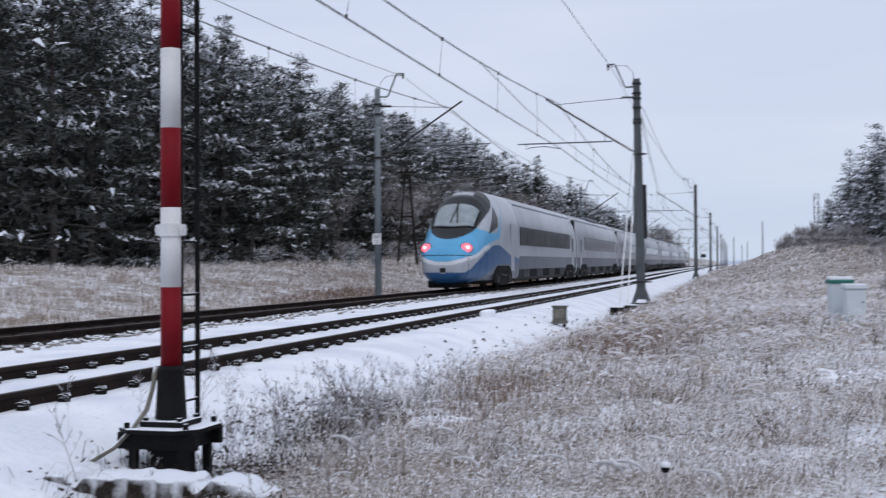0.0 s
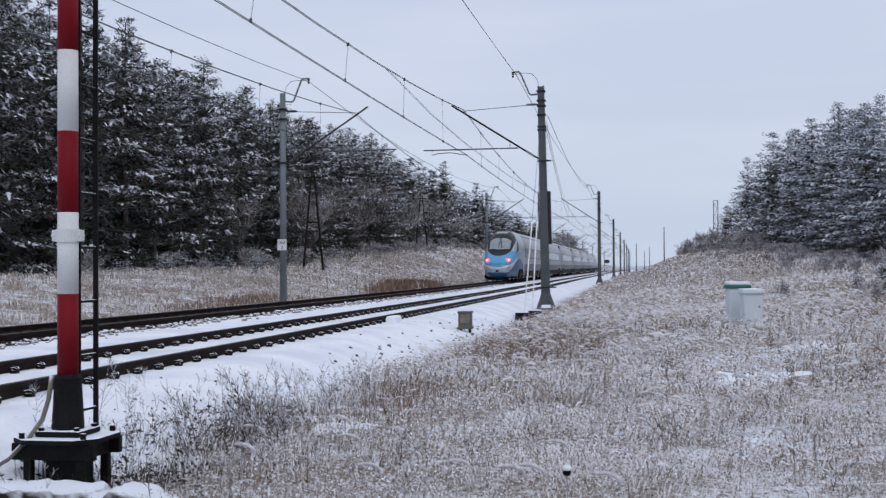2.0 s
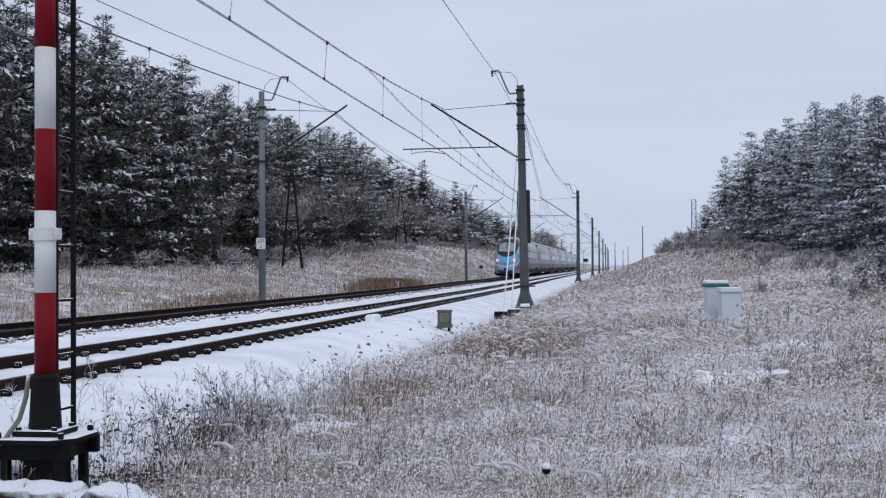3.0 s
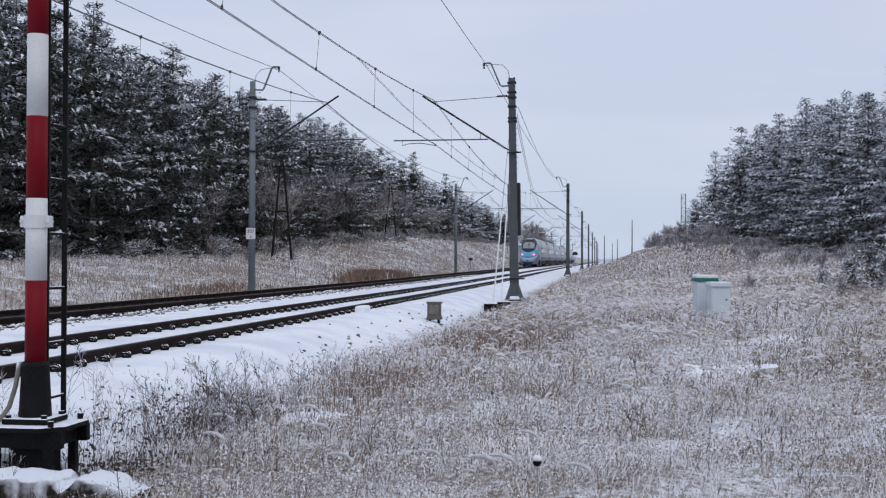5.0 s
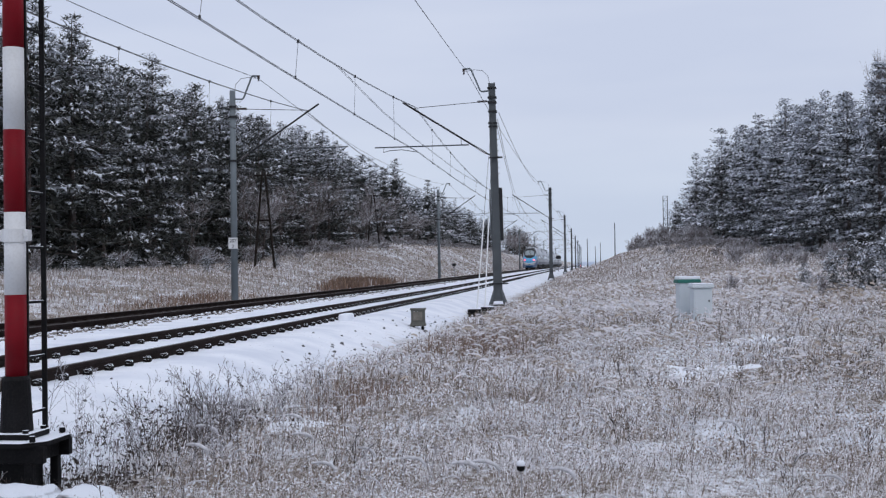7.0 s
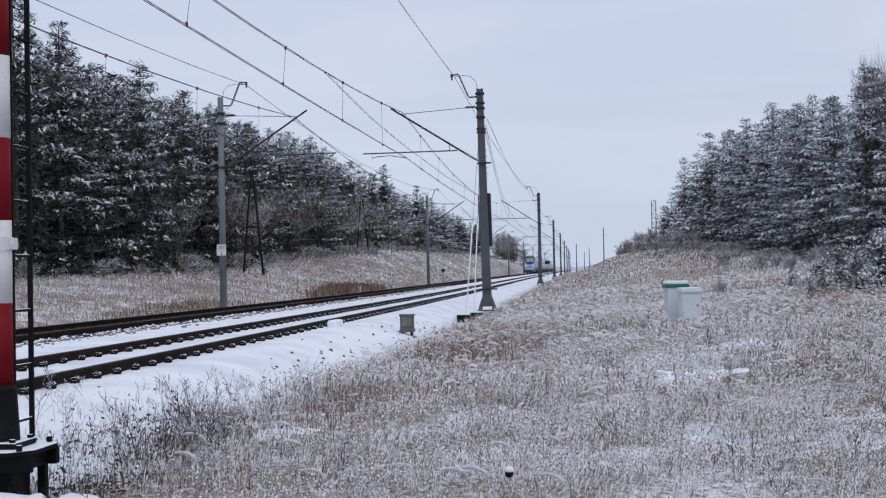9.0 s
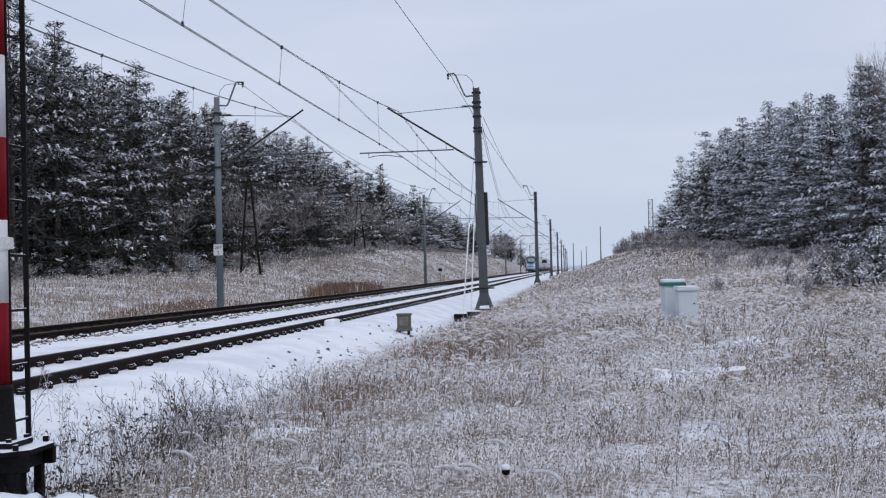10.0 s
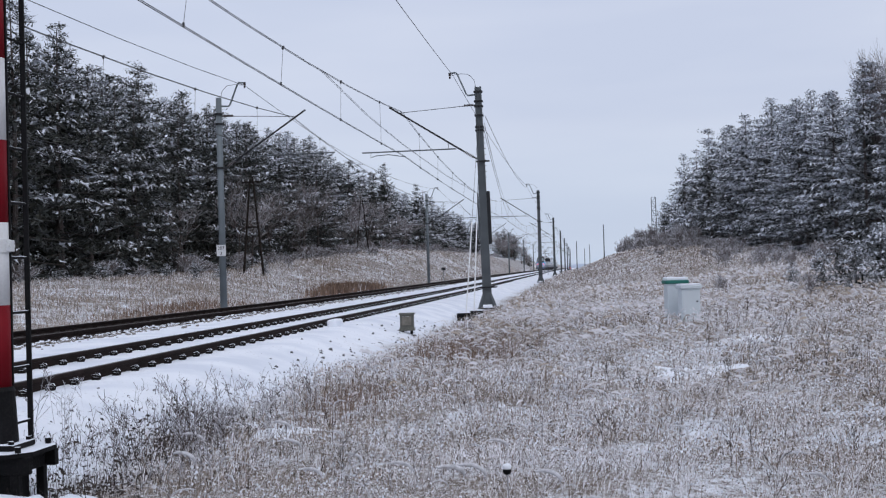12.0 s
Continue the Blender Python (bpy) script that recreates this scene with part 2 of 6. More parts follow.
M_SOIL = paint("frozen_dark_soil", (0.035, 0.028, 0.024), 0.95, vary=0.5, scale=9, bump=0.4, dirt=(0.10, 0.085, 0.07), snow=True, sheen=0.1)
M_STEEL = paint("grey_painted_steel", (0.095, 0.108, 0.118), 0.55, 0.2, vary=0.22, scale=1.5, bump=0.06, dirt=(0.10, 0.085, 0.075))
M_GALV = paint("galvanised_steel", (0.16, 0.185, 0.2), 0.5, 0.35, vary=0.18, scale=1.2, bump=0.04)
M_DARK = paint("dark_iron", (0.02, 0.021, 0.024), 0.55, vary=0.4, scale=8, bump=0.1, dirt=(0.07, 0.06, 0.055))
M_DARKSNOW = paint("snow_dusted_black", (0.009, 0.009, 0.010), 0.7, vary=0.4, scale=8, bump=0.1, snow=True, sheen=0.12)
M_WIRE = paint("weathered_copper_wire", (0.07, 0.07, 0.075), 0.6, 0.3, vary=0.2, scale=0.4, bump=0)
M_INSUL = paint("brown_porcelain", (0.035, 0.022, 0.02), 0.25, vary=0.2, scale=12, bump=0)
M_WHITEROD = paint("white_plastic_sleeve", (0.72, 0.73, 0.74), 0.5, vary=0.1, scale=2, bump=0.03)
M_RED = paint("red_enamel", (0.175, 0.007, 0.013), 0.5, vary=0.22, scale=3, bump=0.04, dirt=(0.10, 0.012, 0.015), sheen=0.1)
M_WHITE = paint("white_enamel", (0.66, 0.67, 0.68), 0.45, vary=0.09, scale=3, bump=0.04, dirt=(0.45, 0.44, 0.43))
M_BLACK = paint("black_bitumen_paint", (0.007, 0.007, 0.008), 0.6, vary=0.4, scale=5, bump=0.08, dirt=(0.03, 0.026, 0.024), sheen=0.12)
M_POLE = paint("dark_tarred_wood", (0.028, 0.022, 0.019), 0.85, vary=0.4, scale=3, bump=0.2, sheen=0.1)
M_CONC = paint("weathered_concrete", (0.20, 0.185, 0.16), 0.95, vary=0.35, scale=6, bump=0.25, dirt=(0.09, 0.08, 0.07), snow=True)
M_OLIVE = paint("dull_grey_green_paint", (0.115, 0.115, 0.10), 0.6, vary=0.25, scale=6, bump=0.06, dirt=(0.09, 0.08, 0.06))
M_CABINET = paint("pale_grey_polyester", (0.62, 0.68, 0.72), 0.5, vary=0.06, scale=2, bump=0.03, dirt=(0.45, 0.48, 0.5))
M_GREEN = paint("green_plastic_lid", (0.03, 0.16, 0.13), 0.5, vary=0.15, scale=4, bump=0.03)
M_SNOWCAP = paint("fresh_snow", (0.84, 0.87, 0.93), 0.9, vary=0.04, scale=4, bump=0.15, fine=80)
M_SILVER = paint("silver_white_coach_paint", (0.41, 0.435, 0.475), 0.32, 0.25, vary=0.16, scale=0.5, bump=0.0, dirt=(0.29, 0.30, 0.32), sheen=0.5)
M_LOWER = paint("grey_blue_lower_band", (0.15, 0.165, 0.195), 0.42, 0.1, vary=0.15, scale=0.7, bump=0.0, dirt=(0.12, 0.12, 0.13))
M_SKY = paint("light_blue_coach_paint", (0.105, 0.37, 0.62), 0.3, vary=0.08, scale=1, bump=0)
M_NAVY = paint("deep_blue_coach_paint", (0.024, 0.085, 0.20), 0.3, vary=0.12, scale=1, bump=0)
M_PEARL = paint("white_coach_paint", (0.62, 0.64, 0.68), 0.35, vary=0.06, scale=1, bump=0)
M_MASK = paint("dark_grey_cab_surround", (0.032, 0.034, 0.038), 0.4, vary=0.2, scale=2, bump=0, dirt=(0.06, 0.06, 0.065), sheen=0.1)
M_UNDER = paint("dark_underframe", (0.011, 0.0105, 0.0105), 0.85, vary=0.5, scale=3, bump=0.1, dirt=(0.05, 0.05, 0.052), sheen=0.1)
M_SKIRT = paint("dirty_skirt_panel", (0.030, 0.031, 0.035), 0.65, vary=0.3, scale=1.5, bump=0.03, dirt=(0.06, 0.055, 0.05))
# the pale tone lies in the glass colour itself
M_SCREEN = dark_glass("windscreen_glass", (0.32, 0.375, 0.40), 0.06)
M_WINDOW = dark_glass("coach_window_glass", (0.028, 0.028, 0.032), 0.12)
M_TAIL = glow("lit_red_tail_lamp", (1.0, 0.12, 0.17), 1.25)
M_TAILHOT = glow("tail_lamp_core", (1.0, 0.42, 0.45), 1.9)
M_LAMPRIM = paint("smoked_lamp_housing", (0.16, 0.15, 0.20), 0.35, vary=0.1, scale=3, bump=0)
# pale base colour stands in for sky mirrored in the coach windows
M_PALEGLASS = dark_glass("window_glass_painted_pale", (0.15, 0.16, 0.18), 0.1)
M_CABGLASS = dark_glass("cab_side_glass", (0.012, 0.012, 0.014), 0.3)
M_SIGRED = glow("lit_red_signal", (1.0, 0.12, 0.2), 1.6)
# pale blue-grey puts the distance haze into the woods' own colour
M_HILL = paint("far_woods_painted_haze", (0.42, 0.48, 0.58), 0.95, vary=0.15, scale=0.05, bump=0)


# ---------------------------------------------------------------- mesh helpers
def part(name, bm, material, parent=None, label="", smooth=False):
    """Links a bmesh as one mesh object under a thing or a part."""
    me = bpy.data.meshes.new(name)
    bm.to_mesh(me)
    bm.free()
    me.materials.append(material)
    if smooth:
        me.polygons.foreach_set("use_smooth", [True] * len(me.polygons))
    ob = new(name, me)
    if parent:
        ob.parent = parent
    return tagged(ob, label)


def raw(name, verts, faces, material, parent=None, smooth=False):
    """Links numpy vertices and equal-sided faces as one mesh object."""
    me = bpy.data.meshes.new(name)
    verts, faces = np.asarray(verts, np.float32), np.asarray(faces, np.int32)
    k = faces.shape[1]
    me.vertices.add(len(verts))
    me.vertices.foreach_set("co", verts.ravel())
    me.loops.add(faces.size)
    me.loops.foreach_set("vertex_index", faces.ravel())
    me.polygons.add(len(faces))
    me.polygons.foreach_set("loop_start", np.arange(0, faces.size, k, dtype=np.int32))
    me.update(calc_edges=True)
    me.materials.append(material)
    if smooth:
        me.polygons.foreach_set("use_smooth", np.ones(len(faces), bool))
    ob = new(name, me)
    if parent:
        ob.parent = parent
    return ob


def box(bm, x0, x1, y0, y1, z0, z1, bevel=0.0):
    r = bmesh.ops.create_cube(bm, size=1)["verts"]
    for v in r:
        v.co = Vector(((x0 + x1) / 2 + v.co.x * (x1 - x0), (y0 + y1) / 2 + v.co.y * (y1 - y0), (z0 + z1) / 2 + v.co.z * (z1 - z0)))
    if bevel:
        es = {e for v in r for e in v.link_edges}
        bmesh.ops.bevel(bm, geom=list(es), offset=bevel, segments=2, affect="EDGES", profile=0.5)
    return bm


def rod(bm, a, b, r0, r1=None, n=8):
    """A round bar from a to b."""
    a, b = Vector(a), Vector(b)
    r1 = r0 if r1 is None else r1
    q = (b - a).to_track_quat("Z", "Y")
    rings = []
    for p, r in ((a, r0), (b, r1)):
        rings.append([bm.verts.new(p + q @ Vector((r * math.cos(2 * math.pi * i / n), r * math.sin(2 * math.pi * i / n), 0))) for i in range(n)])
    for i in range(n):
        j = (i + 1) % n
        bm.faces.new((rings[0][i], rings[0][j], rings[1][j], rings[1][i]))
    bm.faces.new(rings[0][::-1])
    bm.faces.new(rings[1])
    return bm


def tube(bm, pts, r, n=6):
    """A bent bar through points."""
    rings = []
    pts = [Vector(p) for p in pts]
    for i, p in enumerate(pts):
        d = pts[min(i + 1, len(pts) - 1)] - pts[max(i - 1, 0)]
        q = d.to_track_quat("Z", "Y")
        rr = r[i] if isinstance(r, (list, tuple)) else r
        rings.append([bm.verts.new(p + q @ Vector((rr * math.cos(2 * math.pi * k / n), rr * math.sin(2 * math.pi * k / n), 0))) for k in range(n)])
    for a, b in zip(rings, rings[1:]):
        for i in range(n):
            j = (i + 1) % n
            bm.faces.new((a[i], a[j], b[j], b[i]))
    bm.faces.new(rings[0][::-1])
    bm.faces.new(rings[-1])
    return bm


def bm_new():
    return bmesh.new()


def empty(name, m=None):
    ob = new(name)
    ob.empty_display_size = 0.2
    if m is not None:
        ob.matrix_basis = m
    return ob


# ---------------------------------------------------------------- ground
NEAR_AXIS, FAR_AXIS = -6.49, -11.15


def sm(a, b, v):
    u = np.clip((v - a) / (b - a), 0, 1)
    return u * u * (3 - 2 * u)


def rise(y):
    """Gentle climb of the line beyond the first mast."""
    return np.interp(y, [40, 60, 120, 180, 260, 360, 520, 900], [0.0, 0.015, 0.17, 0.31, 0.42, 0.48, 0.50, 0.50])


def bank_right(y):
    return np.interp(y, [-50, 20, 45, 97, 150, 220, 350, 700], [0.25, 0.3, 0.65, 2.0, 3.7, 4.2, 4.6, 4.6])


def bank_left(y):
    return np.interp(y, [-50, 50, 90, 117, 160, 280, 600], [0.8, 0.95, 1.4, 2.6, 4.3, 5.2, 5.0])


def lumps(x, y):
    return (0.06 * np.sin(x * 1.7 + 0.6 * y) * np.sin(y * 1.3 - 0.4 * x) + 0.045 * np.sin(3.1 * x + 1.1) * np.sin(2.7 * y + 0.5)
            + 0.10 * np.sin(0.31 * x + 0.9) * np.sin(0.27 * y))


def ground_z(x, y):
    x, y = np.asarray(x, float), np.asarray(y, float)
    z = np.full(np.broadcast(x, y).shape, -0.135)
    z = z - 0.37 * sm(-5.2, -3.6, x)                           # shoulder down to the field
    z = z + bank_right(y) * sm(-2.5, 10.5, x)
    z = z - 0.35 * sm(-12.9, -14.3, x)                          # far shoulder
    z = z + (bank_left(y) + 0.35) * sm(-14.8, -27.0, x)
    z = z + 0.03 * np.exp(-((x + 3.9) ** 2 + (y - 7.2) ** 2) / 0.30) - 0.03 * np.exp(-((x + 3.95) ** 2 + (y - 7.7) ** 2) / 0.10)
    z = z + rise(y) * (1 - sm(-3.2, 2.0, x)) * (1 - sm(-18.0, -27.0, x))
    rough = sm(-4.0, -2.5, x) + sm(-13.8, -15.5, x)
    z = z + lumps(x, y) * rough + 0.006 * np.sin(2.3 * x) * np.sin(0.9 * y + x) + 0.004 * np.sin(6.1 * x + 2 * y) * np.sin(5.3 * y - x)
    return z


def build_ground():
    xs = np.concatenate([[-1500, -700, -300, -150, -90, -60, -48, -40], np.arange(-36, -14, 0.8), np.arange(-14, -3, 0.22),
                         np.arange(-3, 9, 0.3), np.arange(9, 22, 0.9), [24, 30, 40, 60, 100, 200, 500, 1500]])
    ys = np.concatenate([[-200, -60, -20], np.arange(-6, 4, 1.0), np.arange(4, 30, 0.3), np.arange(30, 70, 0.7), np.arange(70, 200, 2.5),
                         np.arange(200, 420, 8), [450, 520, 640, 800, 1200, 2000, 4000]])
    gx, gy = np.meshgrid(xs, ys)
    v = np.stack([gx, gy, ground_z(gx, gy)], -1).reshape(-1, 3)
    nx, ny = len(xs), len(ys)
    i = (np.arange(ny - 1)[:, None] * nx + np.arange(nx - 1)[None]).ravel()
    ob = raw("ground", v, np.stack([i, i + 1, i + 1 + nx, i + nx], 1), M_GROUND, smooth=True)
    tagged(ob, "snow-covered ground with frozen dead grass beside the railway", "ground", kind="structure")


build_ground()


# ---------------------------------------------------------------- tracks
LINE_Y = (-60, 0, 20, 40, 60, 80, 100, 120, 150, 180, 220, 260, 310, 360, 440, 520, 900, 1800)


def rail_mesh(bm, x):
    """A flat-bottomed rail profile run along y."""
    prof = [(-0.07, -0.172), (0.07, -0.172), (0.07, -0.155), (0.012, -0.13), (0.01, -0.05), (0.036, -0.036), (0.036, -0.006), (0.026, 0.0),
            (-0.026, 0.0), (-0.036, -0.006), (-0.036, -0.036), (-0.01, -0.05), (-0.012, -0.13), (-0.07, -0.155)]
    rings = [[bm.verts.new((x + px, y, pz + float(rise(y)))) for px, pz in prof] for y in LINE_Y]
    n = len(prof)
    for a, b in zip(rings, rings[1:]):
        for i in range(n):
            bm.faces.new((a[i], b[i], b[(i + 1) % n], a[(i + 1) % n]))
    return bm


def strip_mesh(bm, x, half, top):
    """A thin bar along the line, climbing with it."""
    rings = [[bm.verts.new((x + sx * half, y, float(rise(y)) + z)) for sx, z in ((-1, 0), (1, 0), (1, top), (-1, top))] for y in LINE_Y]
    for a, b in zip(rings, rings[1:]):
        for i in range(4):
            bm.faces.new((a[i], b[i], b[(i + 1) % 4], a[(i + 1) % 4]))
    return bm


def clip_mesh(material):
    """A spring fastening: base plate, bent clip over the rail foot and a bolt."""
    bm = bm_new()
    box(bm, -0.05, 0.05, -0.04, 0.04, -0.03, 0.025)
    for s in (-1, 1):
        tube(bm, [(-0.045, s * 0.012, 0.02), (-0.035, s * 0.05, 0.045), (0.02, s * 0.058, 0.055), (0.05, s * 0.035, 0.035), (0.052, s * 0.012, 0.0)], 0.013, 5)
    rod(bm, (0, 0, 0.02), (0, 0, 0.075), 0.016, n=6)
    me = bpy.data.meshes.new("rail_clip")
    bm.to_mesh(me)
    bm.free()
    me.transform(Matrix.Diagonal((0.85, 0.85, 0.95, 1)))
    me.materials.append(material)
    return me


def joined(mesh, places, rng, wob=0.0):
    """Many copies of a small mesh as arrays: vertices and triangles."""
    me = mesh.copy()
    b = bm_new()
    b.from_mesh(me)
    bmesh.ops.triangulate(b, faces=b.faces[:])
    b.verts.index_update()
    base = np.array([v.co[:] for v in b.verts])
    tri = np.array([[v.index for v in f.verts] for f in b.faces])
    b.free()
    bpy.data.meshes.remove(me)
    vs, fs = [], []
    for k, (x, y, z, s) in enumerate(places):
        p = base * np.array([s, 1, 1])
        if wob:
            p = base * s
            q = Euler(rng.uniform(0, 6.28, 3)).to_matrix()
            p = (p * rng.uniform(0.6, 1.4, 3)) @ np.array(q) * (1 + wob * rng.uniform(-1, 1))
        vs.append(p + (x, y, z))
        fs.append(tri + k * len(base))
    return np.concatenate(vs), np.concatenate(fs)


def build_track(axis, label, clean):
    rng = np.random.default_rng(int(-axis * 10))
    track = tagged(empty("railway_track"), label, "railway track", kind="structure")
    for s in (-1, 1):
        part("rail", rail_mesh(bm_new(), axis + s * 0.753), M_RAIL, track, "rusty steel rail")
        part("rail_head", strip_mesh(bm_new(), axis + s * 0.753, 0.024, 0.003), M_RAILTOP, track, "worn running surface")
    mesh = clip_mesh(M_CLIP if clean else M_RAIL)
    rest = []
    count = 0
    for i in range(260):
        y = 8.4 + 0.6 * i
        for x, s in ((axis + 0.753 + 0.125, 1), (axis + 0.753 - 0.125, -1), (axis - 0.753 + 0.125, 1), (axis - 0.753 - 0.125, -1)):
            if clean and s == 1 and i < 110 or not clean and i < 60 and s == 1:
                c = new("rail_clip", mesh)
                c.parent = track
                c.location = (x, y, -0.125 + float(rise(y)))
                c.rotation_euler = (0, 0, rng.uniform(-0.1, 0.1))
                count += 1
            else:
                rest.append((x, y, -0.125 + float(rise(y)), s))
    plain = bpy.data.meshes.new("plain_clip")
    bm = rod(box(bm_new(), -0.05, 0.05, -0.05, 0.05, -0.03, 0.035), (0, 0, 0.03), (0, 0, 0.07), 0.02, n=4)
    bm.to_mesh(plain)
    bm.free()
    v, f = joined(plain, [r for r in rest if r[1] < 100], rng)
    bpy.data.meshes.remove(plain)
    tagged(raw("rail_clips", v, f, M_CLIP if clean else M_RAIL, track), kind="stuff")
    return track


near_track = build_track(NEAR_AXIS, "snowed-in railway track with rusty rails and bare fastenings", True)
far_track = build_track(FAR_AXIS, "railway track with dark exposed ballast between the rails", False)


def build_far_bed():
    rng = np.random.default_rng(5)
    # dark ballast bed between and beside the rails of the far track
    xs = np.linspace(FAR_AXIS - 1.15, FAR_AXIS + 0.90, 14)
    ys = np.concatenate([np.arange(2, 60, 0.25), np.arange(60, 200, 1.5), [220, 260, 310, 360, 440, 520, 900, 1800]])
    gx, gy = np.meshgrid(xs, ys)
    gz = -0.115 + rng.uniform(-0.02, 0.02, gx.shape)
    gz[:, 0] = gz[:, -1] = -0.19
    gz = gz + rise(gy)
    v = np.stack([gx, gy, gz], -1).reshape(-1, 3)
    nx, ny = len(xs), len(ys)
    i = (np.arange(ny - 1)[:, None] * nx + np.arange(nx - 1)[None]).ravel()
    raw("ballast_bed", v, np.stack([i, i + 1, i + 1 + nx, i + nx], 1), M_BALLAST, far_track)
    # sleepers of the far track, their ends under snow
    bm = box(bm_new(), -1.3, 1.3, -0.13, 0.13, -0.2, 0.0, 0.02)
    me = bpy.data.meshes.new("sleeper")
    bm.to_mesh(me)
    bm.free()
    me.materials.append(M_BALLAST)
    for k in range(200):
        s = new("sleeper", me)
        s.parent = far_track
        s.location = (FAR_AXIS, 8.4 + 0.6 * k, -0.105 + float(rise(8.4 + 0.6 * k)) + rng.uniform(-0.008, 0.008))
    # snow-capped stones along the edge of the bed
    st = bm_new()
    bmesh.ops.create_icosphere(st, subdivisions=1, radius=0.034)
    for vv in st.verts:
        vv.co *= 1 + 0.35 * noise.noise(vv.co * 30)
    sme = bpy.data.meshes.new("stone")
    st.to_mesh(sme)
    st.free()
    pl, fringe = [], []
    for y in np.arange(12, 90, 0.03):
        if rng.random() < min(1, 26 / y):
            x = FAR_AXIS + 1.0 + abs(rng.normal(0, 0.30))
            fringe.append((x, y, ground_z(x, y) + 0.005, 0.8 + 0.7 * rng.random()))
    for k in range(900):
        y = 7.9 + 25 * rng.random() ** 1.8
        x = -3.75 + rng.normal(0, 0.42)
        pl.append((x, y, float(ground_z(x, y)) - 0.008, min(1.0, y / 18) * rng.uniform(0.35, 0.8)))
    v, f = joined(sme, pl, rng, 0.65)
    v2, f2 = joined(sme, fringe, rng, 0.5)
    tagged(raw("ballast_fringe", v2, f2, M_SLEEPER, far_track), kind="stuff")
    tagged(raw("trackside_stones", v, f, M_STONE), "dark ballast stones poking out of the snow", "stones", kind="stuff")


build_far_bed()


# ---------------------------------------------------------------- overhead line
MAST_Y = [-18.7, 45.3, 109.3, 173.3, 237.3, 301.3, 365.3, 429.3, 493.3]
X_RIGHT, X_LEFT = -3.55, -14.0


def h_column(bm, x, y, z0, z1, w0, w1, d0, d1):
    """A tapered column of two channels with battens between them."""
    for s in (-1, 1):
        rings = []
        for z, w, d in ((z0, w0, d0), (z1, w1, d1)):
            c = x + s * w / 2
            rings.append([bm.verts.new((px, py, z)) for px, py in ((c - s * 0.05, y - d / 2), (c, y - d / 2), (c, y + d / 2), (c - s * 0.05, y + d / 2))])
        for i in range(4):
            j = (i + 1) % 4
            bm.faces.new((rings[0][i], rings[0][j], rings[1][j], rings[1][i]))
        bm.faces.new(rings[1])
    rings = [[bm.verts.new((x + sx * (w / 2 - 0.04), y + sy * (d / 2 - 0.025), z)) for sx, sy in ((-1, -1), (1, -1), (1, 1), (-1, 1))] for z, w, d in ((z0, w0, d0), (z1 - 0.02, w1, d1))]
    for i in range(4):
        bm.faces.new((rings[0][i], rings[0][(i + 1) % 4], rings[1][(i + 1) % 4], rings[1][i]))
    return bm


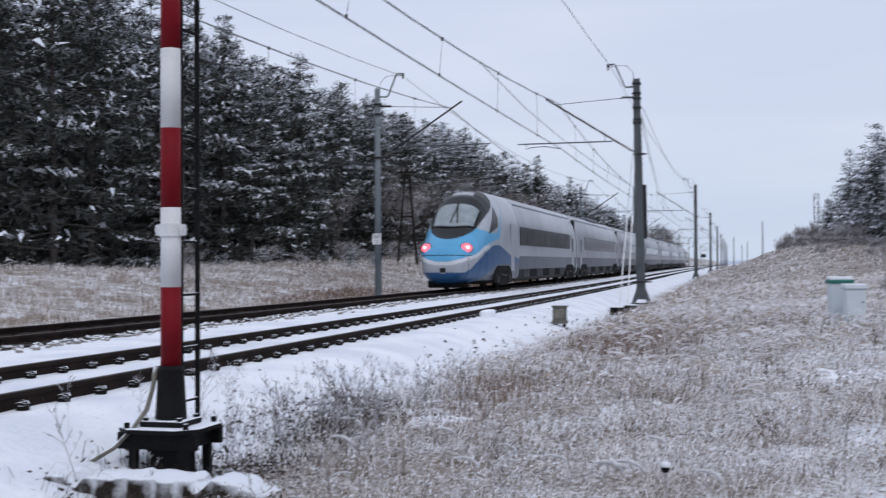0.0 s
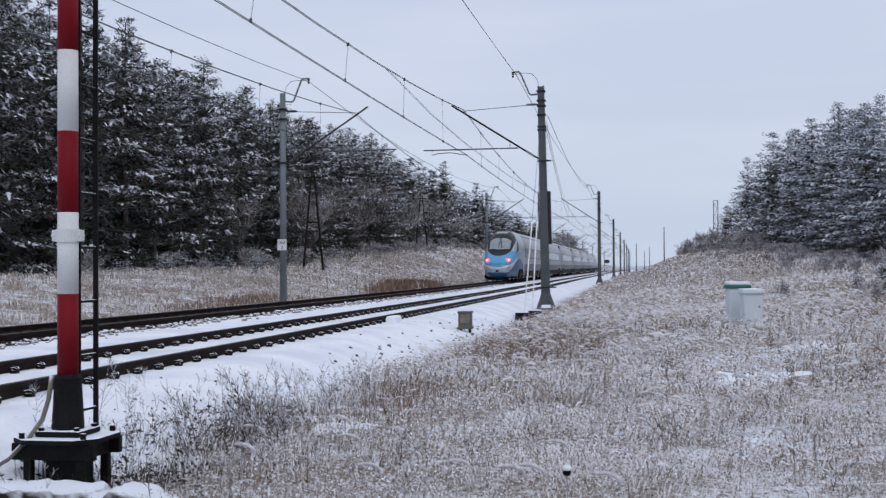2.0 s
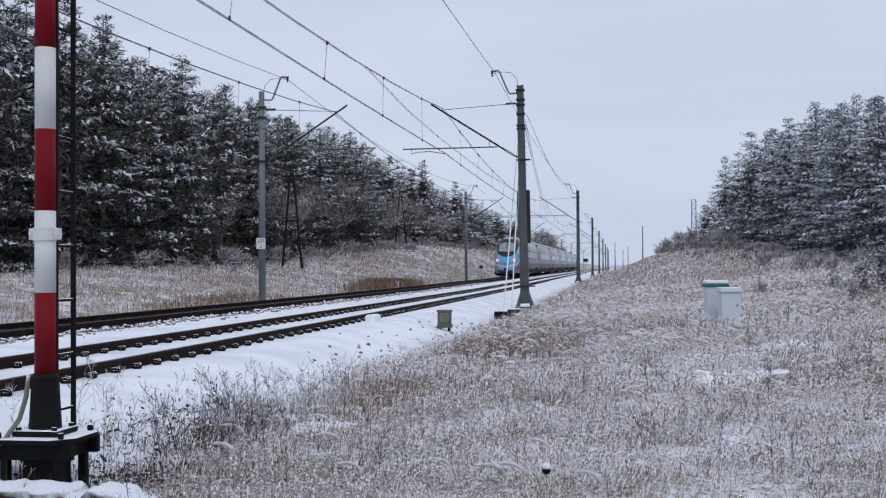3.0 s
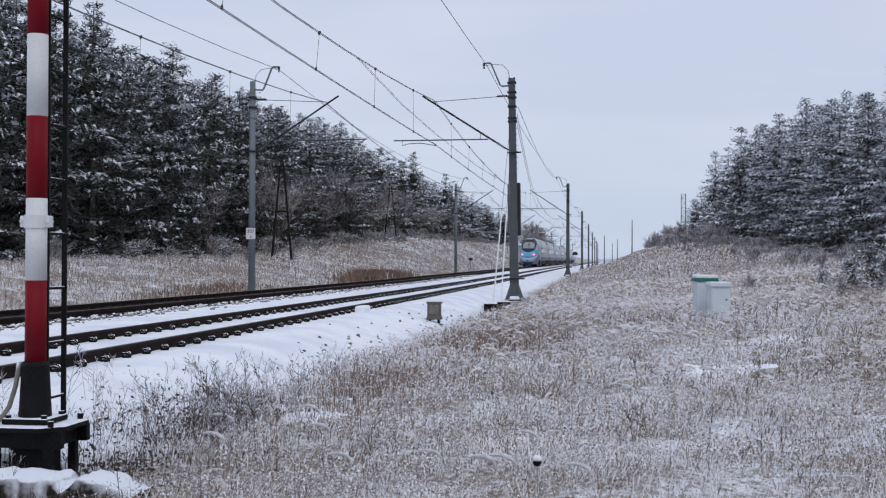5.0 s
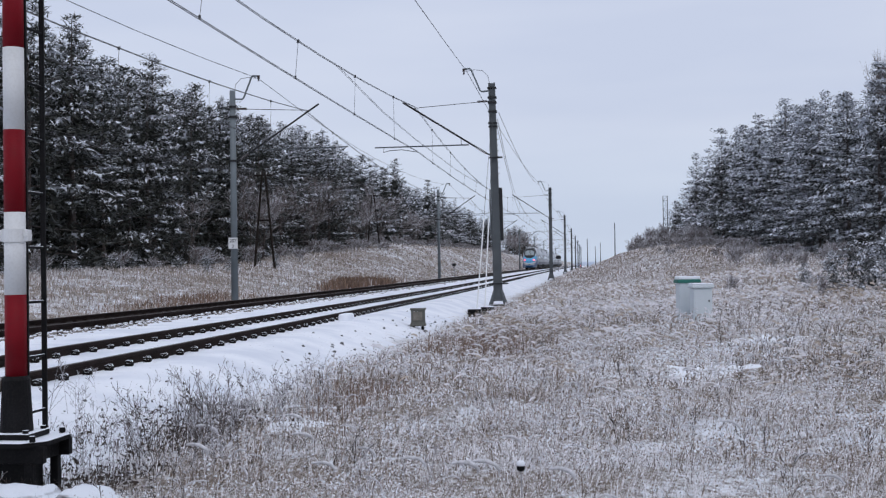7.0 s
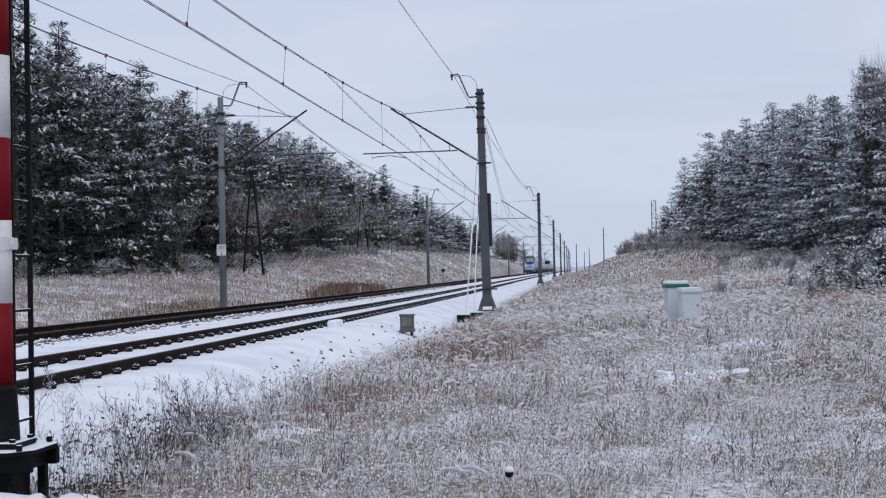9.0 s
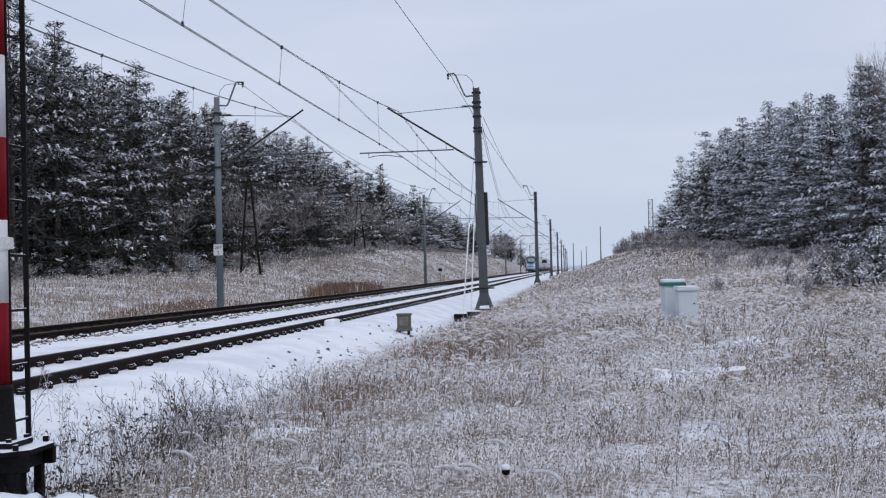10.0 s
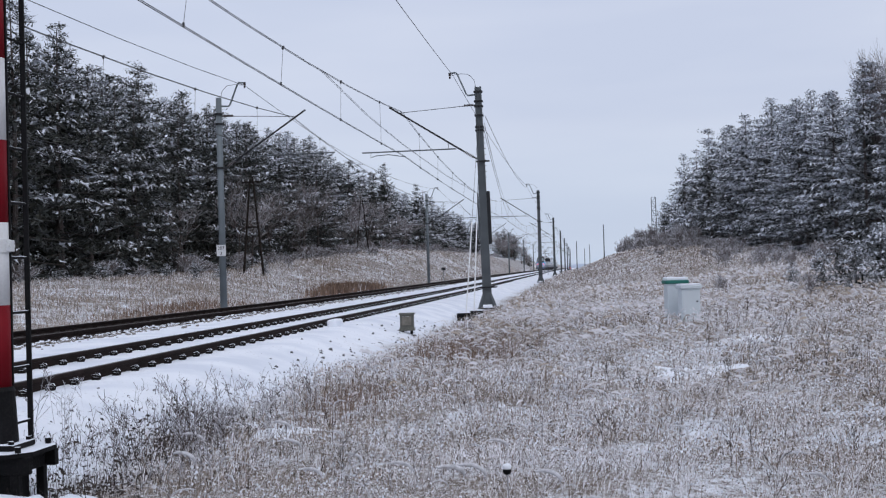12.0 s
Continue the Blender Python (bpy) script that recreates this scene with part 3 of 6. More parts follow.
def build_mast(x, y, side, style, label):
    """side: -1 reaches towards -x, 1 towards +x."""
    up = float(rise(y))
    mast = tagged(empty("catenary_mast", pose(x, y, up)), label, "catenary mast", group="masts along the line")
    gz = float(ground_z(x, y)) - 0.15 - up
    if style == "column":
        part("column", h_column(bm_new(), 0, 0, 0.70 + gz, 8.12, 0.34, 0.25, 0.24, 0.2), M_STEEL, mast, "grey steel column with batten plates")
        bm = bm_new()
        for sx in (-1, 1):
            for sy in (-1, 1):
                rod(bm, (sx * 0.29, sy * 0.20, gz + 0.2), (sx * 0.13, sy * 0.1, gz + 0.74), 0.07, 0.05)
        box(bm, -0.17, 0.17, -0.12, 0.12, gz + 0.36, gz + 0.76, 0.01)
        box(bm, -0.30, 0.30, -0.20, 0.20, gz + 0.34, gz + 0.40, 0.01)
        part("foot", bm, M_STEEL, mast)
        part("base_plate", box(bm_new(), -0.38, 0.38, -0.30, 0.30, gz + 0.14, gz + 0.22, 0.02), M_DARKSNOW, mast, "dark base plate under snow")
        # concrete block coloured near black, its shadow put into the colour
        part("foundation", box(bm_new(), -0.34, 0.34, -0.28, 0.28, gz - 0.3, gz + 0.14, 0.03), M_DARKSNOW, mast, "foundation block painted dark with its shade, dusted with snow")
        for z in (7.92, 7.55, 7.35, 7.0, 6.55, 6.42):
            part("clamp", box(bm_new(), -0.17, 0.17, -0.13, 0.13, z - 0.035, z + 0.035, 0.008), M_DARK, mast)
        part("step_bracket", box(bm_new(), -0.34, 0.42, -0.18, -0.11, 0.32, 0.37, 0.005), M_DARK, mast)
        part("side_bracket", box(bm_new(), -0.2, 0.34, -0.18, -0.11, 5.18, 5.24, 0.005), M_DARK, mast)
    else:
        bm = rod(bm_new(), (0, 0, gz), (0, 0, 8.15), 0.145, 0.115, 12)
        part("column", bm, M_GALV, mast, "round galvanised column", smooth=True)
        for z in (7.5, 7.1, 5.35):
            part("clamp", rod(bm_new(), (0, 0, z - 0.04), (0, 0, z + 0.04), 0.16, n=12), M_DARK, mast)
    s = side
    # inclined strut with its insulator, top tie, registration tube and steady arm
    part("strut", rod(rod(bm_new(), (s * 0.62, 0, 5.62), (s * 3.5, 0, 7.52), 0.036), (s * 0.15, 0, 5.33), (s * 0.3, 0, 5.41), 0.03), M_DARK, mast)
    bm = bm_new()
    for i in range(6):
        a = 0.3 + 0.055 * i
        rod(bm, (s * a, 0, 5.41 + (a - 0.3) * 0.66), (s * (a + 0.03), 0, 5.43 + (a - 0.3) * 0.66), 0.06, 0.045)
    part("strut_insulator", bm, M_INSUL, mast, "brown porcelain insulator")
    part("top_tie", rod(bm_new(), (s * 0.55, 0, 7.40), (s * 3.08, 0, 7.28), 0.013, n=6), M_WIRE, mast)
    bm = bm_new()
    for i in range(7):
        rod(bm, (s * (0.2 + 0.055 * i), 0, 7.42), (s * (0.235 + 0.055 * i), 0, 7.42), 0.055, 0.04)
    rod(bm, (s * 0.1, 0, 7.42), (s * 0.62, 0, 7.4), 0.02)
    part("tie_insulator", bm, M_INSUL, mast, "brown porcelain insulator")
    bm = rod(bm_new(), (s * 0.95, 0, 5.76), (s * 4.65, 0, 5.80), 0.026)
    rod(bm, (s * 1.25, 0, 5.76), (s * 1.25, 0, 6.03), 0.012, n=6)
    part("registration_tube", bm, M_STEEL, mast)
    bm = tube(bm_new(), [(s * 4.3, 0, 5.8), (s * 4.32, 0, 5.6), (s * 4.1, 0, 5.66), (s * 3.6, 0, 5.68), (s * 2.95, 0, 5.56)], 0.017)
    part("steady_arm", bm, M_STEEL, mast)
    bm = tube(bm_new(), [(0, 0, 7.82), (s * 0.4, 0, 7.8), (s * 0.46, 0, 7.86), (s * 0.78, 0, 8.66), (s * 0.84, 0, 8.72), (s * 1.12, 0, 8.70)], 0.036)
    part("wire_hook", bm, M_GALV, mast, "cranked bracket for the return wire")
    bm = tube(bm_new(), [(s * 0.08, 0, 8.1), (s * 0.14, 0, 8.4), (s * 0.35, 0, 8.62), (s * 0.65, 0, 8.66), (s * 1.0, 0, 8.62)], 0.010, 5)
    part("jumper_cable", bm, M_WIRE, mast)
    part("hook_insulator", rod(rod(bm_new(), (s * 1.07, 0, 8.72), (s * 1.07, 0, 8.60), 0.05), (s * 1.07, 0, 8.58), (s * 1.07, 0, 8.50), 0.035), M_INSUL, mast)
    return mast


def build_masts():
    for k, y in enumerate(MAST_Y[1:]):
        r = build_mast(X_RIGHT, y, -1, "column", "grey steel catenary mast with cantilever beside the snowy track")
        l_ = build_mast(X_LEFT, y, 1, "round", "galvanised catenary mast with cantilever before the forest")
        if k == 0:
            # signal seen from behind, and the distance plate
            part("signal_head", box(box(bm_new(), 0.12, 0.28, -0.08, 0.1, 2.0, 4.05, 0.02), 0.10, 0.25, -0.04, 0.06, 2.3, 2.36), M_DARK, r, "black signal head seen from behind")
            part("signal_cover", box(bm_new(), -0.215, -0.17, -0.09, 0.09, 2.2, 4.0, 0.01), M_STEEL, r)
            for i in range(9):
                part("climbing_rung", rod(bm_new(), (0.12, 0, 4.6 + 0.22 * i), (0.19, 0, 4.6 + 0.22 * i), 0.012, n=6), M_DARK, r)
            r.matrix_basis = pose(X_RIGHT + 0.02, y, 0, 0, -0.9, 0)
            plate = part("distance_plate", box(bm_new(), -0.19, 0.19, -0.175, -0.155, 1.86, 2.3, 0.01), M_WHITE, l_, "white plate with black numerals")
            for text, z in (("207", 2.11), ("2", 1.90)):
                cu = bpy.data.curves.new("numerals", "FONT")
                cu.body, cu.size, cu.extrude, cu.align_x = text, 0.19, 0.002, "CENTER"
                cu.materials.append(M_BLACK)
                num = new("numerals", cu)
                num.parent = plate
                num.matrix_basis = pose(0, -0.178, z, 90, 0, 0)


build_masts()


def wire(name, pts, r, parent, material=M_WIRE, n=5):
    pts = [(x, y, z + float(rise(y))) for x, y, z in pts]
    return part(name, tube(bm_new(), pts, r, n), material, parent)


def build_contact_line(axis, support_x, label):
    line = tagged(empty("overhead_line"), label, "overhead line", kind="structure")
    ys = MAST_Y
    lead, sway = (-0.12, 0.7) if axis == NEAR_AXIS else (0.08, 0.15)
    for off in (-0.022, 0.022):
        mess, cont = [], []
        for k, (a, b) in enumerate(zip(ys, ys[1:])):
            for i in range(12):
                u = i / 12
                y = a + (b - a) * u
                mess.append((support_x + off, y, 7.28 - 1.14 * 4 * u * (1 - u)))
                cont.append((axis + off + lead - sway * u * (1 - u), y, 5.54 - 0.3 * u * (1 - u)))
        wire("messenger_wire", mess, 0.0085, line)
        wire("contact_wire", cont, 0.0085, line)
    if axis == NEAR_AXIS:
        for off in (-0.022, 0.022):
            wire("auxiliary_wire", [(support_x + off, y, z) for y, z in ((31.0, 6.49), (38.0, 6.16), (45.3, 6.02), (60.0, 5.95), (79.0, 6.15))], 0.006, line)
    for k, (a, b) in enumerate(zip(ys[:4], ys[1:5])):
        for i in range(9):
            u = (i + 0.75) / 9.5
            y = a + (b - a) * u
            x1 = axis + lead - sway * u * (1 - u)
            zm, up = 7.28 - 1.14 * 4 * u * (1 - u) + float(rise(y)), float(rise(y))
            bm = rod(bm_new(), (x1, y, 5.5 + up), (support_x, y, zm), 0.005, n=4)
            rod(bm, (support_x, y - 0.03, zm - 0.03), (support_x, y + 0.03, zm + 0.03), 0.032, n=6)
            rod(bm, (x1, y, 5.46 + up), (x1, y, 5.54 + up), 0.024, n=6)
            part("dropper", bm, M_WIRE, line)
    return line


build_contact_line(NEAR_AXIS, -6.68, "double contact and messenger wires over the near track")
build_contact_line(FAR_AXIS, -11.05, "double contact and messenger wires over the far track")


def build_return_wire(x, sag):
    pts = []
    for a, b in zip(MAST_Y, MAST_Y[1:]):
        for i in range(10):
            u = i / 10
            pts.append((x, a + (b - a) * u, 8.60 - sag * 4 * u * (1 - u) + float(rise(a + (b - a) * u))))
    w = part("return_wire", tube(bm_new(), pts, 0.011, 5), M_WIRE)
    tagged(w, "thin grey return wire hung along the mast tops", "wire", group="return wires")


build_return_wire(X_RIGHT - 1.07, 0.42)
build_return_wire(X_LEFT + 1.07, 0.95)


def build_guy():
    """Anchor stays of the mast with white sleeves, and their ground anchors."""
    guy = tagged(empty("guy_wires"), "pair of guy wires in white sleeves tied to ground anchors", "guy wire")
    for dx in (-0.13, 0.12):
        a, b = Vector((-3.34 + dx, 35.9, -0.45)), Vector((-3.62 + dx * 0.2, 45.1, 6.9))
        part("sleeve", rod(bm_new(), a.lerp(b, 0.02), a.lerp(b, 0.42), 0.020), M_WHITEROD, guy, "white plastic sleeve")
        part("stay", rod(bm_new(), a.lerp(b, 0.42), b, 0.007, n=6), M_WIRE, guy)
    for x, y in ((-3.50, 35.7), (-3.16, 36.3)):
        z = float(ground_z(x, y))
        part("anchor_block", box(bm_new(), x - 0.2, x + 0.2, y - 0.25, y + 0.25, z - 0.2, z + 0.24, 0.03), M_DARKSNOW, guy, "dark anchor block capped with snow")


build_guy()


def build_anchor_wires():
    """Tensioned wires that run down from the mast top to the next support."""
    run = tagged(empty("anchored_wires"), "tensioned wires running from the mast top towards the next mast", "wire")
    for x0, z0, x1, z1 in ((-3.50, 6.6, -6.3, 5.7), (-3.45, 6.7, -6.5, 7.0), (-3.40, 6.95, -4.6, 8.4)):
        pts = [(x0 + (x1 - x0) * u, 45.3 + 64 * u, z0 + (z1 - z0) * u - 0.5 * 4 * u * (1 - u) + float(rise(45.3 + 64 * u))) for u in [i / 8 for i in range(9)]]
        part("wire", tube(bm_new(), pts, 0.011, 5), M_WIRE, run)


build_anchor_wires()


# ---------------------------------------------------------------- striped signal post with ladder
def build_post():
    px, py = -3.955, 7.72
    post = tagged(empty("signal_post", pose(px, py, 0)), "red and white banded steel signal post on a black iron base", "signal post")
    z = 0.30
    for k in range(9):
        r0, r1 = 0.0735 - 0.0006 * k, 0.0735 - 0.0006 * (k + 1)
        part("band", rod(bm_new(), (0, 0, z), (0, 0, z + 0.571), r0, r1, 32), M_RED if k % 2 == 0 else M_WHITE, post, "red painted band" if k % 2 == 0 else "white painted band", smooth=True)
        z += 0.571
    bm = rod(bm_new(), (0, 0, 1.235), (0, 0, 1.325), 0.082, 0.082, 24)
    for s in (-1, 1):
        box(bm, s * 0.092 - 0.018, s * 0.092 + 0.018, -0.03, 0.03, 1.24, 1.32, 0.006)
        rod(bm, (s * 0.096, -0.045, 1.28), (s * 0.096, 0.045, 1.28), 0.010, n=6)
    part("collar", bm, M_WHITE, post, "white clamp collar with bolts")
    bm = rod(bm_new(), (0, 0, -0.075), (0, 0, 0.285), 0.112, 0.092, 24)
    rod(bm, (0, 0, 0.28), (0, 0, 0.31), 0.098, 0.080, 24)
    part("socket", bm, M_BLACK, post, "black painted cast socket", smooth=False)
    part("flange", box(bm_new(), -0.165, 0.165, -0.165, 0.165, -0.114, -0.072, 0.012), M_DARKSNOW, post)
    for sx in (-1, 1):
        for sy in (-1, 1):
            part("bolt", rod(bm_new(), (sx * 0.13, sy * 0.13, -0.08), (sx * 0.13, sy * 0.13, -0.05), 0.022, n=6), M_DARKSNOW, post)
            part("bolt", rod(bm_new(), (sx * 0.225, sy * 0.225, -0.115), (sx * 0.225, sy * 0.225, -0.075), 0.022, n=6), M_DARKSNOW, post)
    # iron platform on stub legs
    bm = bm_new()
    top = [(-0.31, -0.18), (-0.18, -0.31), (0.18, -0.31), (0.31, -0.18), (0.31, 0.18), (0.18, 0.31), (-0.18, 0.31), (-0.31, 0.18)]
    a = [bm.verts.new((x, y, -0.145)) for x, y in top]
    b = [bm.verts.new((x, y, -0.115)) for x, y in top]
    bm.faces.new(a[::-1])
    bm.faces.new(b)
    for i in range(8):
        bm.faces.new((a[i], a[(i + 1) % 8], b[(i + 1) % 8], b[i]))
    part("platform", bm, M_DARKSNOW, post, "iron platform dusted with snow")
    for s in (-1, 1):
        part("frame_beam", box(bm_new(), -0.30, 0.30, s * 0.20 - 0.03, s * 0.20 + 0.03, -0.262, -0.146, 0.006), M_BLACK, post)
        part("frame_beam", box(bm_new(), s * 0.20 - 0.03, s * 0.20 + 0.03, -0.17, 0.17, -0.26, -0.148, 0.006), M_BLACK, post)
    part("pedestal", box(bm_new(), -0.13, 0.13, -0.13, 0.13, -0.6, -0.15, 0.01), M_BLACK, post)
    for sx in (-1, 1):
        for sy in (-1, 1):
            part("leg", box(bm_new(), sx * 0.19 - 0.03, sx * 0.19 + 0.03, sy * 0.19 - 0.03, sy * 0.19 + 0.03, -0.6, -0.23, 0.008), M_BLACK, post)
    part("cable", tube(bm_new(), [(-0.10, -0.04, 0.30), (-0.115, -0.06, 0.14), (-0.14, -0.10, 0.0), (-0.19, -0.2, -0.12), (-0.27, -0.32, -0.24), (-0.42, -0.42, -0.34), (-0.75, -0.5, -0.38)], 0.017, 8),
         M_CONC, post, "grey conduit crusted with snow", smooth=True)
    lad = tagged(empty("ladder", pose(-3.898, 7.76, 0)), "narrow black iron ladder beside the signal post", "ladder")
    for y in (0.0, 0.27):
        part("stile", box(bm_new(), -0.018, 0.018, y - 0.01, y + 0.01, -0.09, 5.6, 0.003), M_BLACK, lad)
    for k in range(16):
        zz = 0.43 + 0.385 * (k - 1)
        part("rung", rod(bm_new(), (0, -0.01, zz), (0, 0.28, zz), 0.011, n=8), M_DARKSNOW, lad)
    return post


build_post()


def build_kerb():
    """The buried concrete slab in front of the post."""
    rng = np.random.default_rng(3)
    xs, ys = np.linspace(-4.55, -2.85, 46), np.linspace(6.70, 7.12, 9)
    gx, gy = np.meshgrid(xs, ys)
    chip = 0.010 * np.sin(gx * 23) * np.sin(gx * 9.7 + 1) - 0.07 * sm(0.86, 0.97, np.sin(gx * 7.3 + 0.4))
    gz = -0.315 + rng.normal(0, 0.004, gx.shape) - 0.10 * sm(0.62, 0.85, np.abs(gx + 3.68)) + chip
    gz[0] = -0.75
    gz[1] -= 0.012
    gz[-1] -= 0.12
    gy[0] += 0.02 * np.sin(gx[0] * 31)
    gy[1] = gy[0] + 0.012
    v = np.stack([gx, gy, gz], -1).reshape(-1, 3)
    i = (np.arange(8)[:, None] * 46 + np.arange(45)[None]).ravel()
    slab = raw("broken_kerb", v, np.stack([i, i + 1, i + 47, i + 46], 1), M_SOIL)
    tagged(slab, "broken dark concrete kerb topped with snow", "kerb")


build_kerb()


# ---------------------------------------------------------------- trackside boxes
def build_relay_box():
    x, y = -4.06, 27.6
    z = float(ground_z(x, y))
    b = tagged(empty("track_box", pose(x, y, z - 0.03, 0, 0, 4)), "grey-green trackside connection box on short legs", "junction box")
    b.scale = (0.86, 0.86, 0.94)
    bm = bm_new()
    rings = []
    for zz, h in ((0.12, 0.19), (0.16, 0.20), (0.20, 0.185), (0.50, 0.185)):
        rings.append([bm.verts.new((sx * h, sy * h * 0.8, zz)) for sx, sy in ((-1, -1), (1, -1), (1, 1), (-1, 1))])
    for p, q in zip(rings, rings[1:]):
        for i in range(4):
            bm.faces.new((p[i], p[(i + 1) % 4], q[(i + 1) % 4], q[i]))
    bm.faces.new(rings[0][::-1])
    bm.faces.new(rings[-1])
    part("body", bm, M_OLIVE, b)
    part("lid", box(bm_new(), -0.215, 0.215, -0.175, 0.175, 0.50, 0.545, 0.012), M_OLIVE, b, "overhanging lid")
    part("door_panel", box(bm_new(), -0.12, 0.12, -0.162, -0.15, 0.24, 0.46, 0.006), M_CONC, b, "paler front plate")
    part("skirt", box(bm_new(), -0.215, 0.215, -0.18, 0.18, 0.10, 0.15, 0.01), M_OLIVE, b)
    for sx in (-1, 1):
        part("leg", box(bm_new(), sx * 0.12 - 0.035, sx * 0.12 + 0.035, -0.05, 0.05, -0.3, 0.11, 0.005), M_BLACK, b)


def build_magnet():
    """The inductor fixed beside the rail, buried in snow."""
    b = tagged(empty("track_inductor", pose(-5.40, 25.7, -0.17)), "snow-covered track inductor clamped beside the rail", "track magnet")
    part("housing", box(bm_new(), -0.11, 0.12, -0.35, 0.35, -0.05, 0.19, 0.05), M_SNOWCAP, b, "housing buried under snow")
    part("bracket", box(bm_new(), -0.2, 0.02, 0.42, 0.56, -0.06, 0.08, 0.02), M_DARKSNOW, b)


def build_cabinets():
    for x, y, w, d, h, lid, lab in ((2.22, 27.6, 0.46, 0.40, 1.01, True, "pale polyester cable cabinet with a snow-capped green lid"),
                                    (2.46, 26.9, 0.42, 0.40, 0.85, False, "pale polyester cable cabinet with a plain roof")):
        z = float(ground_z(x, y))
        c = tagged(empty("cable_cabinet", pose(x, y, z, 0, 0, 8)), lab, "cable cabinet", group="cable cabinets")
        part("body", box(bm_new(), -w / 2, w / 2, -d / 2, d / 2, -0.3, h - 0.1, 0.015), M_CABINET, c)
        part("door", box(bm_new(), -w / 2 + 0.03, w / 2 - 0.03, -d / 2 - 0.014, -d / 2 + 0.002, 0.12, h - 0.14, 0.006), M_CABINET, c)
        part("lock", rod(bm_new(), (w / 2 - 0.08, -d / 2 - 0.03, h * 0.55), (w / 2 - 0.08, -d / 2, h * 0.55), 0.02), M_DARK, c)
        part("lid", box(bm_new(), -w / 2 - 0.04, w / 2 + 0.04, -d / 2 - 0.04, d / 2 + 0.04, h - 0.1, h - 0.02, 0.02), M_GREEN if lid else M_CABINET, c, "green lid" if lid else "pale lid")
        part("snow_cap", box(bm_new(), -w / 2 - 0.02, w / 2 + 0.02, -d / 2 - 0.02, d / 2 + 0.02, h - 0.02, h + (0.055 if lid else 0.015), 0.02), M_SNOWCAP, c, "layer of snow")


build_relay_box()
build_magnet()
build_cabinets()


def build_signs():
    def board(x, y, zc, w, h, post_r, lab, material):
        z = float(ground_z(x, y))
        s = tagged(empty("line_sign", pose(x, y, z)), lab, "railway sign")
        part("post", rod(bm_new(), (0, 0, -0.2), (0, 0, zc - z), post_r, n=8), M_GALV, s)
        bm = bm_new()
        top = [(-w / 2, -h * 0.4), (w / 2, -h * 0.4), (w / 2, h * 0.2), (w * 0.3, h * 0.5), (-w * 0.3, h * 0.5), (-w / 2, h * 0.2)]
        a = [bm.verts.new((px, -0.03, zc - z + pz)) for px, pz in top]
        b = [bm.verts.new((px, 0.0, zc - z + pz)) for px, pz in top]
        bm.faces.new(a)
        bm.faces.new(b[::-1])
        for i in range(6):
            bm.faces.new((b[i], b[(i + 1) % 6], a[(i + 1) % 6], a[i]))
        part("board", bm, material, s, "dark board")
        return s
    board(-13.6, 118, 1.22, 0.42, 0.30, 0.03, "small dark board on a thin post beside the far track", M_DARK)
    board(-4.6, 175, 2.2, 0.75, 0.55, 0.03, "dark rounded board on a thin post beside the track", M_DARK)
    for x, y, zt in ((-4.1, 520, 0.7), (-1.0, 560, 0.9)):
        s = tagged(empty("far_signal", pose(x, y, 0)), "distant signal post showing a red light", "signal", group="far signals")
        part("post", rod(bm_new(), (0, 0, -0.6), (0, 0, zt), 0.08, n=8), M_DARK, s)
        part("head", box(bm_new(), -0.24, 0.24, -0.1, 0.12, zt - 0.3, zt + 0.3, 0.05), M_DARK, s)
        bm = bm_new()
        bmesh.ops.create_uvsphere(bm, u_segments=12, v_segments=8, radius=0.22)
        bmesh.ops.transform(bm, matrix=Matrix.Translation((0, -0.2, zt)) @ Matrix.Diagonal((1, 0.3, 1, 1)), verts=bm.verts)
        part("lamp", bm, M_SIGRED, s, "lit red lamp")


build_signs()


def build_radio_mast(x, y, top, base, w, lattice):
    m = tagged(empty("lattice_mast" if lattice else "far_pole", pose(x, y, 0)), "distant steel lattice mast above the bushes" if lattice else "distant slender grey pole above the crest", "mast")
    if lattice:
        for sx in (-1, 1):
            for sy in (-1, 1):
                part("leg", rod(bm_new(), (sx * w, sy * w, base), (sx * w, sy * w, top), 0.05, n=5), M_STEEL, m)
        bm = bm_new()
        k = int((top - base) / (2 * w))
        for i in range(k):
            z0, z1 = base + (top - base) * i / k, base + (top - base) * (i + 1) / k
            s = 1 if i % 2 else -1
            rod(bm, (-s * w, -w, z0), (s * w, -w, z1), 0.04, n=4)
            rod(bm, (-w, -s * w, z0), (-w, s * w, z1), 0.04, n=4)
            rod(bm, (-w, -w, z1), (w, -w, z1), 0.04, n=4)
        part("bracing", bm, M_STEEL, m)
    else:
        part("shaft", rod(bm_new(), (0, 0, base), (0, 0, top), 0.16, 0.1), M_STEEL, m)


build_radio_mast(15.9, 250, 15.2, 2.0, 0.45, True)
build_radio_mast(6.4, 300, 11.6, 2.0, 0.1, False)
for far_x, far_y, far_top in ((-0.6, 350, 8.7), (2.2, 450, 8.0), (4.1, 450, 9.5)):
    build_radio_mast(far_x, far_y, far_top, -0.4, 0.1, False)


